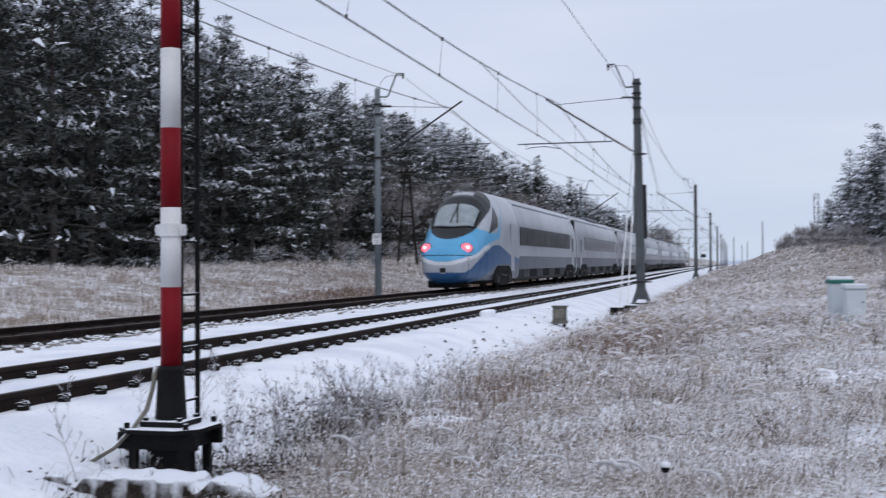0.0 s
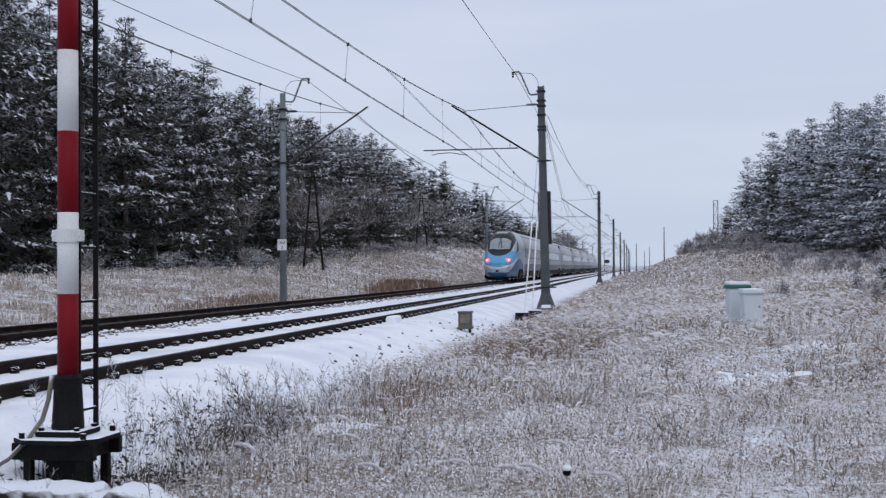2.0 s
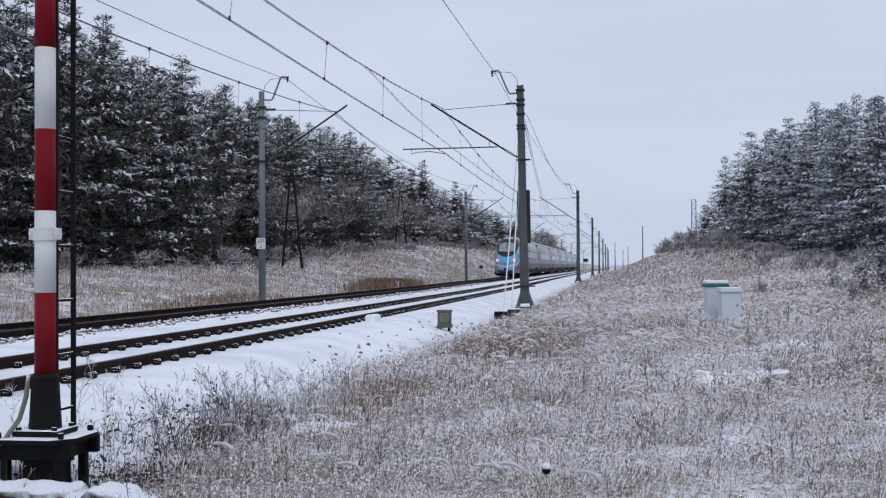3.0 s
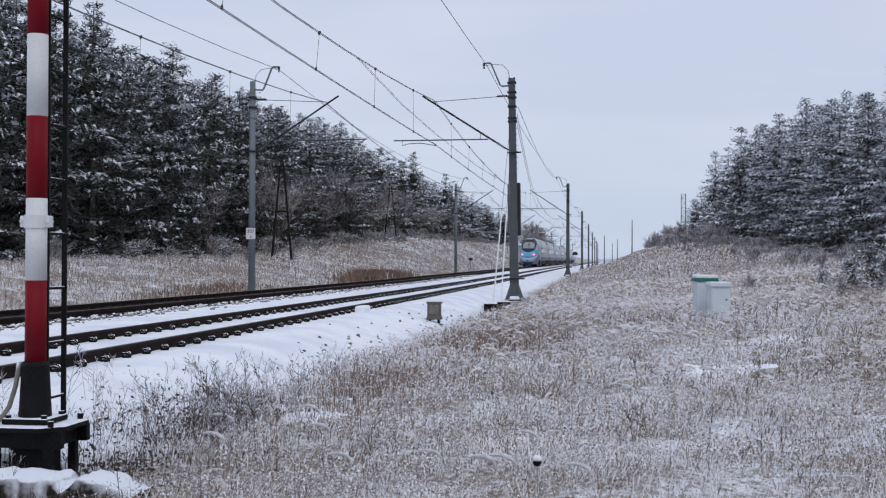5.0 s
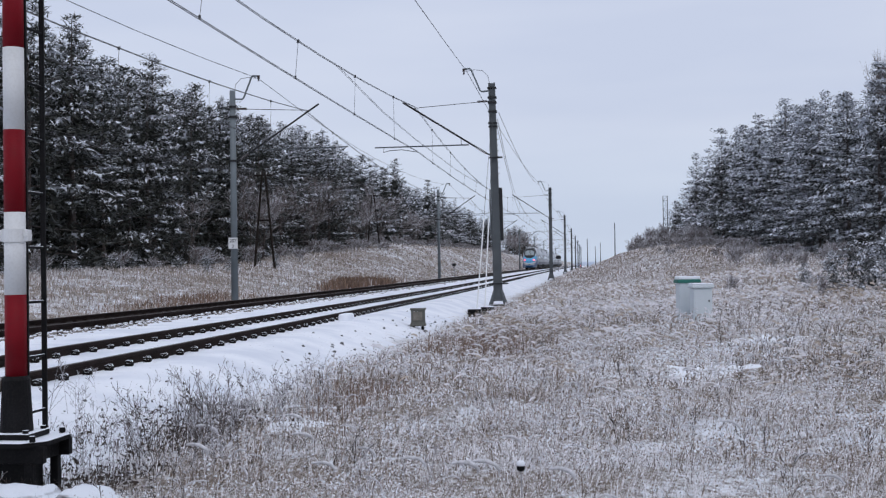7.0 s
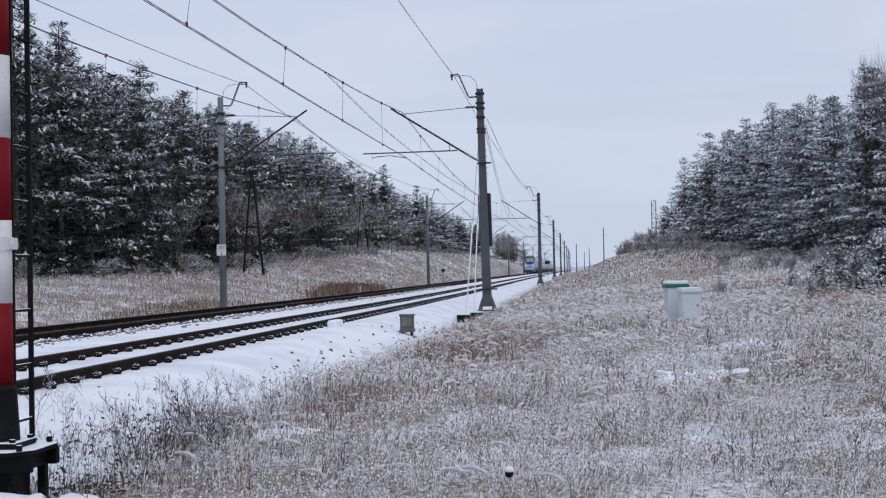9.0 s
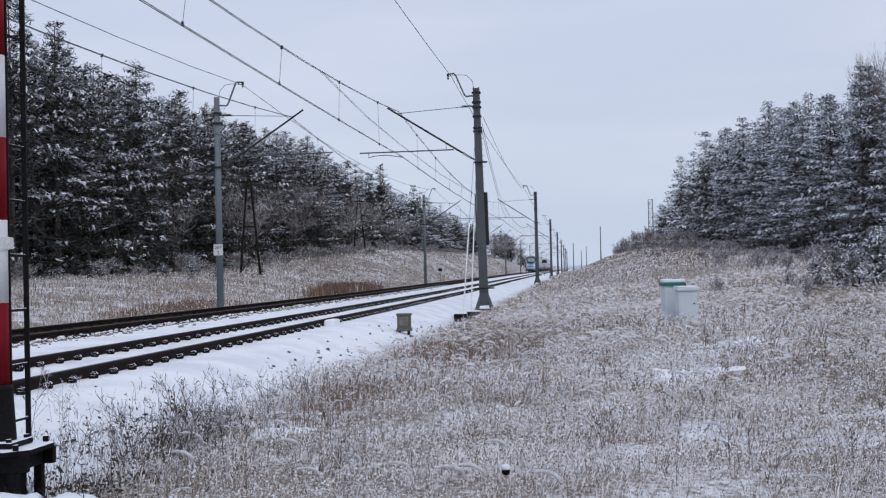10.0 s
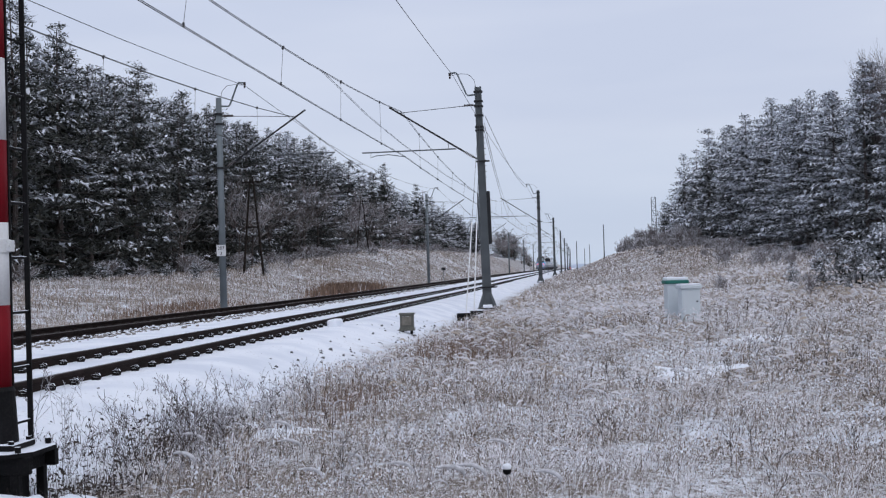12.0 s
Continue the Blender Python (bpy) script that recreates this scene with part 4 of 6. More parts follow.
def build_wood_pole(x, y, h):
    z = float(ground_z(x, y))
    p = tagged(empty("wooden_line_pole", pose(x, y, z)), "dark wooden A-frame pole carrying a low wire line", "utility pole")
    for s in (-1, 1):
        part("leg", rod(bm_new(), (s * 0.80, 0, -0.3), (s * 0.1, 0, h), 0.10, 0.07), M_POLE, p)
    part("brace", rod(bm_new(), (-0.36, 0, h * 0.48), (0.36, 0, h * 0.48), 0.06), M_POLE, p)
    part("crossarm", box(bm_new(), -0.75, 0.75, -0.05, 0.05, h - 0.5, h - 0.38, 0.01), M_POLE, p)
    bm = bm_new()
    for i in range(4):
        rod(bm, (-0.66 + 0.44 * i, 0, h - 0.38), (-0.66 + 0.44 * i, 0, h - 0.2), 0.04)
    part("insulators", bm, M_WHITE, p)
    return z + h - 0.2


zt1 = build_wood_pole(-24.8, 88.0, 7.5)
zt0 = build_wood_pole(-24.4, 30.0, 7.5)
zt2 = build_wood_pole(-27.0, 146.0, 7.0)
low_line = tagged(empty("low_wire_line"), "thin wires strung between the wooden poles", "wire")
for (xa, ya, za), (xb, yb, zb) in (((-24.4, 30, zt0), (-24.8, 88, zt1)), ((-24.8, 88, zt1), (-27.0, 146, zt2))):
    for i in range(4):
        o = -0.66 + 0.44 * i
        pts = [(xa + (xb - xa) * u + o, ya + (yb - ya) * u, za + (zb - za) * u - 0.7 * 4 * u * (1 - u)) for u in [k / 10 for k in range(11)]]
        part("wire", tube(bm_new(), pts, 0.011, 4), M_WIRE, low_line)


# ---------------------------------------------------------------- the train
CAR_W = 1.415


def nose_w(y):
    return CAR_W * float(np.interp(y, [0, 0.01, 0.04, 0.12, 0.3, 0.6, 1.0, 1.6, 2.4, 3.4, 4.6, 6], [0.05, 0.22, 0.39, 0.50, 0.61, 0.71, 0.79, 0.87, 0.94, 0.98, 1, 1]))


def nose_top(y):
    return float(np.interp(y, [0, 0.01, 0.04, 0.12, 0.3, 0.6, 1.0, 1.4, 2.0, 2.6, 3.2, 3.8, 4.6, 6],
                           [0.98, 1.14, 1.32, 1.48, 1.68, 1.92, 2.20, 2.49, 3.00, 3.50, 3.87, 4.08, 4.20, 4.22]))


def nose_bottom(y):
    return float(np.interp(y, [0, 0.01, 0.05, 0.2, 0.6, 1.2], [0.84, 0.66, 0.46, 0.32, 0.25, 0.23]))


def section_n(y):
    return float(np.interp(y, [0, 1.5, 5], [2.2, 2.45, 2.9]))


def hull(y, a, grow=0.0):
    """A point of the cab's outer skin: y behind the tip, a: angle round the section (0 right, 90 top)."""
    w, zt, zb = nose_w(y) + grow, nose_top(y) + grow, nose_bottom(y) - grow
    zc = min(1.30, 0.5 * (zt + zb) + 0.10)
    ca, sa = math.cos(a), math.sin(a)
    n = section_n(y) if sa >= 0 else float(np.interp(y, [0, 1.2, 4], [2.3, 2.7, 5.0]))
    x = w * math.copysign(abs(ca) ** (2 / n), ca)
    z = zc + ((zt - zc) if sa >= 0 else (zc - zb)) * math.copysign(abs(sa) ** (2 / n), sa)
    return Vector((x, y, z))


def even_ring(y, na):
    """Points evenly spread round the section at y, from the right side over the top."""
    p = np.array([hull(y, 2 * math.pi * k / 720)[:] for k in range(721)])
    s = np.concatenate([[0], np.cumsum(np.linalg.norm(np.diff(p, axis=0), axis=1))])
    t = np.linspace(0, s[-1], na, endpoint=False)
    return np.stack([np.interp(t, s, p[:, i]) for i in range(3)], 1)


def livery(p):
    """Index of the paint at a point of the cab: silver, sky, navy, pearl, mask."""
    x, y, z = abs(p.x), p.y, p.z
    i = lambda v, a, b: float(np.interp(v, a, b))
    # dark surround: a rounded V below the windscreen, wide over the roof front
    edge = y - 0.22 * x * x
    half = i(edge, [0.80, 0.84, 0.90, 1.02, 1.2, 1.42, 1.8, 2.4, 3.2, 3.8, 4.2, 4.5, 4.7], [0.0, 0.24, 0.40, 0.56, 0.72, 0.86, 0.98, 1.08, 1.14, 1.10, 0.98, 0.7, 0.0])
    if x < half and z > 1.6:
        return 4
    smile = 1.04 + 0.24 * x * x
    # light blue over the nose, running back into a point under the side window
    low_blue = i(y, [0.0, 0.6, 1.0, 2.0, 3.0, 4.0, 5.2], [0.0, 0.0, 1.44, 1.78, 1.98, 2.10, 2.2]) if y > 0.6 else smile + 0.12
    low_blue = max(low_blue, smile + 0.12) if y < 1.0 else low_blue
    top_blue = i(y, [0.8, 1.2, 2.0, 3.0, 4.0, 4.6, 5.0, 5.6], [2.9, 2.75, 2.48, 2.34, 2.36, 2.62, 3.0, 3.5])
    navy_top = i(y, [0.2, 0.6, 1.0, 2.0, 3.2, 4.2, 5.2, 6.5, 9.0], [0.70, 0.86, 1.10, 1.52, 1.84, 1.88, 1.74, 1.50, 1.30])
    navy_low = i(y, [0.0, 1.0, 2.0, 3.0, 4.0, 9.0], [0.30, 0.34, 0.50, 0.88, 1.06, 1.06])
    if low_blue < z < top_blue and y < 4.3 + 0.9 * (z - 2):
        return 1
    if y < 1.0 and z > low_blue:
        return 1
    if z < 0.74 and y < 1.6:
        return 2
    if navy_low < z < navy_top and (y > 0.9 or x > 0.5 or z < 0.62):
        return 2
    if low_blue - 0.15 < z <= low_blue and y < 2.6:
        return 3
    return 0 if z > max(navy_low, 0.5) else (5 if z > 0.40 else 6)


def build_cab(parent, flip):
    fine = 3 if flip else 1
    mats = [M_SILVER, M_SKY, M_NAVY, M_PEARL, M_MASK, M_LOWER, M_UNDER]
    ys = np.concatenate([[0, 0.003, 0.008, 0.015, 0.025, 0.04, 0.06, 0.085, 0.115, 0.15, 0.19, 0.24, 0.29], np.linspace(0.33, 5.4, 230 // fine), np.linspace(5.44, 9.0, 80 // fine)])
    na = 270 // fine
    bm = bm_new()
    rings = [[bm.verts.new(q) for q in even_ring(float(y), na).tolist()] for y in ys]
    for a, b in zip(rings, rings[1:]):
        for k in range(na):
            f = bm.faces.new((a[k], b[k], b[(k + 1) % na], a[(k + 1) % na]))
            f.material_index = livery(f.calc_center_median())
            f.smooth = True
    bm.faces.new(rings[0])
    me = bpy.data.meshes.new("cab")
    bm.to_mesh(me)
    bm.free()
    for m in mats:
        me.materials.append(m)
    cab = new("cab", me)
    cab.parent = parent
    tagged(cab, "blue and silver streamlined cab with a dark windscreen surround")
    if flip:
        cab.matrix_basis = flip
        return cab

    def patch(name, y0, y1, half, material, grow, label="", rows=14, cols=16, parent_=cab, lift=0.0):
        """A panel lying on the skin between y0 and y1, half(y) wide to each side of the middle."""
        b = bm_new()
        g = []
        for i in range(rows + 1):
            yc = y0 + (y1 - y0) * i / rows
            row = []
            for j in range(cols + 1):
                xx = half(yc) * (2 * j / cols - 1)
                y = yc + (lift * (1 - i / rows) + 0.08 * i / rows) * xx * xx
                n = section_n(y)
                ca = math.copysign(min(0.999, abs(xx) / (nose_w(y) + grow)) ** (n / 2), xx)
                row.append(b.verts.new(hull(y, math.acos(ca), grow)))
            g.append(row)
        for r0, r1 in zip(g, g[1:]):
            for j in range(cols):
                b.faces.new((r0[j], r0[j + 1], r1[j + 1], r1[j]))
        ext = bmesh.ops.extrude_face_region(b, geom=b.faces[:])
        bmesh.ops.translate(b, vec=(0, 0.02, -0.02), verts=[v for v in ext["geom"] if isinstance(v, bmesh.types.BMVert)])
        return part(name, b, material, parent_, label, smooth=True)

    patch("windscreen", 1.50, 2.66, lambda y: 0.84 + 0.05 * (y - 1.5), M_SCREEN, 0.022, "pale glossy windscreen", lift=0.42)
    patch("screen_frame", 1.42, 2.74, lambda y: 0.91 + 0.05 * (y - 1.5), M_BLACK, 0.010, "black windscreen rim", lift=0.42)
    patch("roof_panel", 3.45, 3.95, lambda y: 0.45, M_SILVER, 0.012, "pale panel above the windscreen")
    for x0, x1 in ((-0.08, 0.05), (0.2, 0.02)):
        pts = []
        for i in range(8):
            u = i / 7
            y, xx = 1.66 + 0.95 * u, x0 + (x1 - x0) * u
            n = section_n(y)
            ca = math.copysign((abs(xx) / nose_w(y)) ** (n / 2), xx)
            pts.append(hull(y, math.acos(ca), 0.055))
        part("wiper", tube(bm_new(), pts, 0.026, 5), M_BLACK, cab)
    for s in (-1, 1):
        # tail lamp housing, lens and lit core, on the shoulder of the nose
        y0, a0 = 0.64, 0.70
        c = hull(y0, a0 if s > 0 else math.pi - a0, 0.0)
        nrm = Vector((s * 0.42, -0.82, 0.36)).normalized()
        q = nrm.to_track_quat("Z", "Y").to_matrix().to_4x4()
        for nm, rr, hh, mt, lb in (("lamp_housing", 0.245, 0.05, M_LAMPRIM, "smoked lamp housing"), ("tail_lamp", 0.215, 0.075, M_TAIL, "lit red tail lamp"), ("lamp_core", 0.10, 0.095, M_TAILHOT, "bright lamp core")):
            b = bm_new()
            bmesh.ops.create_uvsphere(b, u_segments=20, v_segments=10, radius=1)
            off = Vector((s * 0.02 if nm != "lamp_core" else s * 0.05, 0, 0))
            bmesh.ops.transform(b, matrix=Matrix.Translation(c + off) @ q @ Matrix.Diagonal((rr * 1.12, rr * 0.95, hh, 1)), verts=b.verts)
            part(nm, b, mt, cab, lb, smooth=True)
        # cab side window, a wedge of glass lying on the skin
        b = bm_new()
        c4 = [Vector(q) for q in ((2.75, 2.30, 0), (4.25, 2.62, 0), (4.45, 3.0, 0), (4.25, 3.46, 0))]
        grid = []
        for i in range(9):
            row = []
            for j in range(9):
                q = c4[0].lerp(c4[1], i / 8).lerp(c4[3].lerp(c4[2], i / 8), j / 8)
                y, z = q.x, q.y
                zt = nose_top(y)
                zc = min(1.30, 0.5 * (zt + nose_bottom(y)) + 0.10)
                a = math.asin(min(1, max(0, (z - zc) / (zt - zc)) ** (section_n(y) / 2)))
                row.append(b.verts.new(hull(y, a if s > 0 else math.pi - a, 0.016)))
            grid.append(row)
        for r0, r1 in zip(grid, grid[1:]):
            for j in range(8):
                b.faces.new((r0[j], r1[j], r1[j + 1], r0[j + 1]))
        ext = bmesh.ops.extrude_face_region(b, geom=b.faces[:])
        bmesh.ops.translate(b, vec=(-s * 0.03, 0, 0), verts=[v for v in ext["geom"] if isinstance(v, bmesh.types.BMVert)])
        bmesh.ops.recalc_face_normals(b, faces=b.faces[:])
        part("side_window", b, M_CABGLASS, cab, "dark wedge-shaped cab window")
    # coupler door gaps and bonnet line
    b = bm_new()
    line = []
    for k in range(25):
        a = radians(12 + 156 * k / 24)
        for y in np.linspace(0.02, 1.2, 60):
            p = hull(float(y), a, 0.006)
            if p.z >= 1.40:
                line.append(p)
                break
    tube(b, line, 0.014, 5)
    for s in (-1, 1):
        edge = []
        for z in np.linspace(1.40, 0.80, 9):
            for y in np.linspace(0.03, 1.2, 160):
                n_low = [hull(float(y), s_a, 0.006) for s_a in np.linspace(-1.3, 1.3, 60).tolist()]
                hit = [p for p in n_low if abs(p.z - z) < 0.05 and p.x > 0.93]
                if hit:
                    p = min(hit, key=lambda v: abs(v.z - z))
                    edge.append((s * p.x, p.y, p.z))
                    break
        if len(edge) > 2:
            tube(b, edge, 0.011, 5)
    part("bonnet_gap", b, M_BLACK, cab)
    part("coupler", rod(box(bm_new(), -0.12, 0.12, -0.03, 0.3, 0.74, 0.92, 0.03), (0, -0.06, 0.83), (0, 0.1, 0.83), 0.06), M_DARK, cab, "dark coupler hatch")
    part("plough", box(box(bm_new(), -0.82, 0.82, 0.82, 1.15, 0.13, 0.36, 0.05), -0.5, 0.5, 0.60, 0.9, 0.15, 0.36, 0.05), M_UNDER, cab, "black snow plough")
    return cab


def body_section(bm, y0, y1, z_low=0.28):
    """A car shell between y0 and y1 with a slightly tucked roof edge."""
    na = 96
    base = even_ring(6.5, na)
    rings = []
    for y, k in ((y0, 0.965), (y0 + 0.12, 1.0), (y1 - 0.12, 1.0), (y1, 0.965)):
        ring = []
        for i in range(na):
            p = base[i]
            ring.append(bm.verts.new((p[0] * k, y, 1.6 + (p[2] - 1.6) * k)))
        rings.append(ring)
    for a, b in zip(rings, rings[1:]):
        for i in range(na):
            f = bm.faces.new((a[i], b[i], b[(i + 1) % na], a[(i + 1) % na]))
            z = f.calc_center_median().z
            f.material_index = 1 if 0.85 < z < 1.42 else (2 if z <= 0.85 else 0)
            f.smooth = True
    bm.faces.new(rings[0])
    bm.faces.new(rings[-1][::-1])
    return bm


def build_car(train, k, y0, y1, lead):
    bm = body_section(bm_new(), y0, y1)
    me = bpy.data.meshes.new("car_body")
    bm.to_mesh(me)
    bm.free()
    for m in (M_SILVER, M_LOWER, M_SKIRT):
        me.materials.append(m)
    car = new("car_body", me)
    car.parent = train
    tagged(car, "silver coach body with a grey-blue lower band")
    n = 9
    a, b = (y0 + 0.3, y1 - 3.0) if lead else (y0 + 3.3, y1 - 3.3)
    for s in (-1, 1):
        x = s * (CAR_W - 0.012)
        # dark glazing strip, proud panes; later cars' panes painted pale for reflected sky
        part("window_band", box(bm_new(), min(x, x + s * 0.018), max(x, x + s * 0.018), a, b, 1.92, 2.78, 0.006), M_MASK if lead else M_LOWER, car, "dark glazing strip" if lead else "grey glazing strip")
        step = (b - a) / n
        for i in range(n):
            part("window", box(bm_new(), min(x, x + s * 0.026), max(x, x + s * 0.026), a + step * i + 0.09, a + step * (i + 1) - 0.09, 1.98, 2.72, 0.005), M_WINDOW if lead else M_PALEGLASS, car)
        for yd in ((y1 - 1.7,) if lead else (y0 + 1.6, y1 - 1.6)):
            d = part("door", box(bm_new(), min(x, x + s * 0.02), max(x, x + s * 0.02), yd - 0.45, yd + 0.45, 0.62, 2.78, 0.01), M_SILVER, car, "plug door")
            part("door_window", box(bm_new(), min(x, x + s * 0.028), max(x, x + s * 0.028), yd - 0.22, yd + 0.22, 1.75, 2.6, 0.01), M_WINDOW, d)
        # underframe equipment lockers
        ya, yb = y0 + (4.5 if not lead else 1.0), y1 - 5.2
        m = 7
        for i in range(m):
            q0 = ya + (yb - ya) * i / m
            part("locker", box(bm_new(), min(x, x + s * 0.022), max(x, x + s * 0.017), q0 + 0.10, q0 + (yb - ya) / m - 0.10, 0.44, 0.82, 0.006), M_UNDER if i % 2 else M_SKIRT, car)
        part("roof_rail", box(bm_new(), s * 0.98 - 0.03, s * 0.98 + 0.03, y0 + 0.6, y1 - 0.6, 3.76, 3.86, 0.01), M_LOWER, car)
    # bogies: dark plates painted as shaded cut-outs, with frame and wheels
    for yc in ((y1 - 3.0,) if lead else (y0 + 3.0, y1 - 3.0)):
        build_bogie(train, yc)
    if k in (1, 2, 4, 5):
        part("roof_unit", box(bm_new(), -0.8, 0.8, (y0 + y1) / 2 - 3, (y0 + y1) / 2 + 3, 4.08, 4.33, 0.08), M_LOWER, car, "grey roof equipment box")
    return car


def side_profile(bm, x0, x1, pts):
    """A plate between x0 and x1 with the outline pts in y and z."""
    lo = [bm.verts.new((x0, y, z)) for y, z in pts]
    hi = [bm.verts.new((x1, y, z)) for y, z in pts]
    bm.faces.new(lo)
    bm.faces.new(hi[::-1])
    for k in range(len(pts)):
        m = (k + 1) % len(pts)
        bm.faces.new((lo[m], lo[k], hi[k], hi[m]))
    bmesh.ops.recalc_face_normals(bm, faces=bm.faces[:])
    return bm


def build_bogie(train, yc):
    # arched dark plate painted as the shaded opening, bogie frame dipping between the axles
    arch = [(yc - 2.05, 0.34), (yc - 1.9, 0.62), (yc - 1.6, 0.88), (yc - 1.2, 0.99), (yc + 1.2, 0.99), (yc + 1.6, 0.88), (yc + 1.9, 0.62), (yc + 2.05, 0.34),
            (yc + 1.75, 0.26), (yc + 0.9, 0.24), (yc + 0.6, 0.15), (yc - 0.6, 0.15), (yc - 0.9, 0.24), (yc - 1.75, 0.26)]
    b = bm_new()
    for s in (-1, 1):
        side_profile(b, min(s * 1.36, s * 1.424), max(s * 1.36, s * 1.424), arch)
    box(b, -1.1, 1.1, yc - 1.7, yc + 1.7, 0.28, 0.62, 0.03)
    bog = part("bogie", b, M_UNDER, train, "dark bogie with a plate painted as its shaded opening")
    for s in (-1, 1):
        for dy in (-1.35, 1.35):
            part("axle_box", rod(box(bm_new(), min(s * 1.40, s * 1.46), max(s * 1.40, s * 1.46), yc + dy - 0.2, yc + dy + 0.2, 0.30, 0.58, 0.04), (s * 1.40, yc + dy, 0.445), (s * 1.475, yc + dy, 0.445), 0.15, n=16), M_DARK, bog)
            part("spring", rod(bm_new(), (s * 1.435, yc + dy * 0.62, 0.40), (s * 1.435, yc + dy * 0.62, 0.78), 0.07, n=10), M_DARK, bog)
        part("damper", rod(bm_new(), (s * 1.45, yc - 0.5, 0.62), (s * 1.45, yc + 0.5, 0.56), 0.04, n=8), M_DARK, bog)
    for dy in (-1.35, 1.35):
        for s in (-1, 1):
            bm = rod(bm_new(), (s * 0.72, yc + dy, 0.445), (s * 0.85, yc + dy, 0.445), 0.445, n=28)
            rod(bm, (s * 0.85, yc + dy, 0.445), (s * 1.05, yc + dy, 0.445), 0.13, n=14)
            part("wheel", bm, M_UNDER, bog)
    return bog


def build_train():
    train = tagged(empty("train", pose(FAR_AXIS, 44.0, 0)), "blue and silver streamlined express train with lit red tail lamps", "train")
    build_cab(train, None)
    length = 196.4
    build_cab(train, Matrix.Translation((0, length, 0)) @ Matrix.Rotation(math.pi, 4, "Z"))
    build_bogie(train, 5.2)
    build_bogie(train, length - 5.2)
    part("cab_door", box(bm_new(), 1.395, 1.421, 7.0, 7.75, 0.75, 2.85, 0.005), M_SILVER, train, "pale cab door")
    cuts = [8.95, 29.4] + [29.4 + 27.5 * i for i in range(1, 6)] + [length - 8.95]
    for k, (a, b) in enumerate(zip(cuts, cuts[1:])):
        lead = k == 0
        build_car(train, k, a + (0.0 if lead else 0.38), b - 0.38, lead)
        if 0 < k:
            part("gangway", box(bm_new(), -1.2, 1.2, a - 0.44, a + 0.44, 0.55, 3.75, 0.05), M_BLACK, train, "black rubber gangway")
            for s in (-1, 1):
                part("yaw_damper", rod(bm_new(), (s * 1.3, a - 0.25, 0.9), (s * 1.3, a + 0.25, 0.9), 0.10), M_SILVER, train)
    # folded pantographs on the second and sixth cars
    for yc, up in ((60.0, True), (128.0, False)):
        top = 5.5 if up else 4.45
        pan = part("pantograph", box(bm_new(), -0.6, 0.6, yc - 0.8, yc + 0.8, 4.24, 4.32, 0.02), M_DARK, train, "dark pantograph")
        b = bm_new()
        for s in (-1, 1):
            rod(b, (s * 0.35, yc - 0.5, 4.26), (s * 0.2, yc + 0.75, (4.26 + top) / 2), 0.03)
            rod(b, (s * 0.2, yc + 0.75, (4.26 + top) / 2), (s * 0.3, yc - 0.2, top), 0.025)
        part("arm", b, M_DARK, pan)
        part("head", rod(bm_new(), (-0.85, yc - 0.2, top + 0.02), (0.85, yc - 0.2, top + 0.02), 0.03), M_DARK, pan)
    return train


TRAIN = build_train()


# ---------------------------------------------------------------- trees
def fan(rng, P, yaw, pitch, roll, ln, wide):
    """Tapering needle sprays at P, pointing along yaw and pitch: triangles."""
    cy, sy, cp, sp_ = np.cos(yaw), np.sin(yaw), np.cos(pitch), np.sin(pitch)
    fwd = np.stack([cy * cp, sy * cp, sp_], 1)
    lat = np.stack([-sy, cy, 0 * sy], 1)
    up = np.cross(fwd, lat)
    lat = lat * np.cos(roll)[:, None] + up * np.sin(roll)[:, None]
    f, w = fwd * ln[:, None], lat * (ln * wide)[:, None]
    return np.stack([P - f * 0.35 - w, P - f * 0.30 + w, P + f * 0.65], 1)


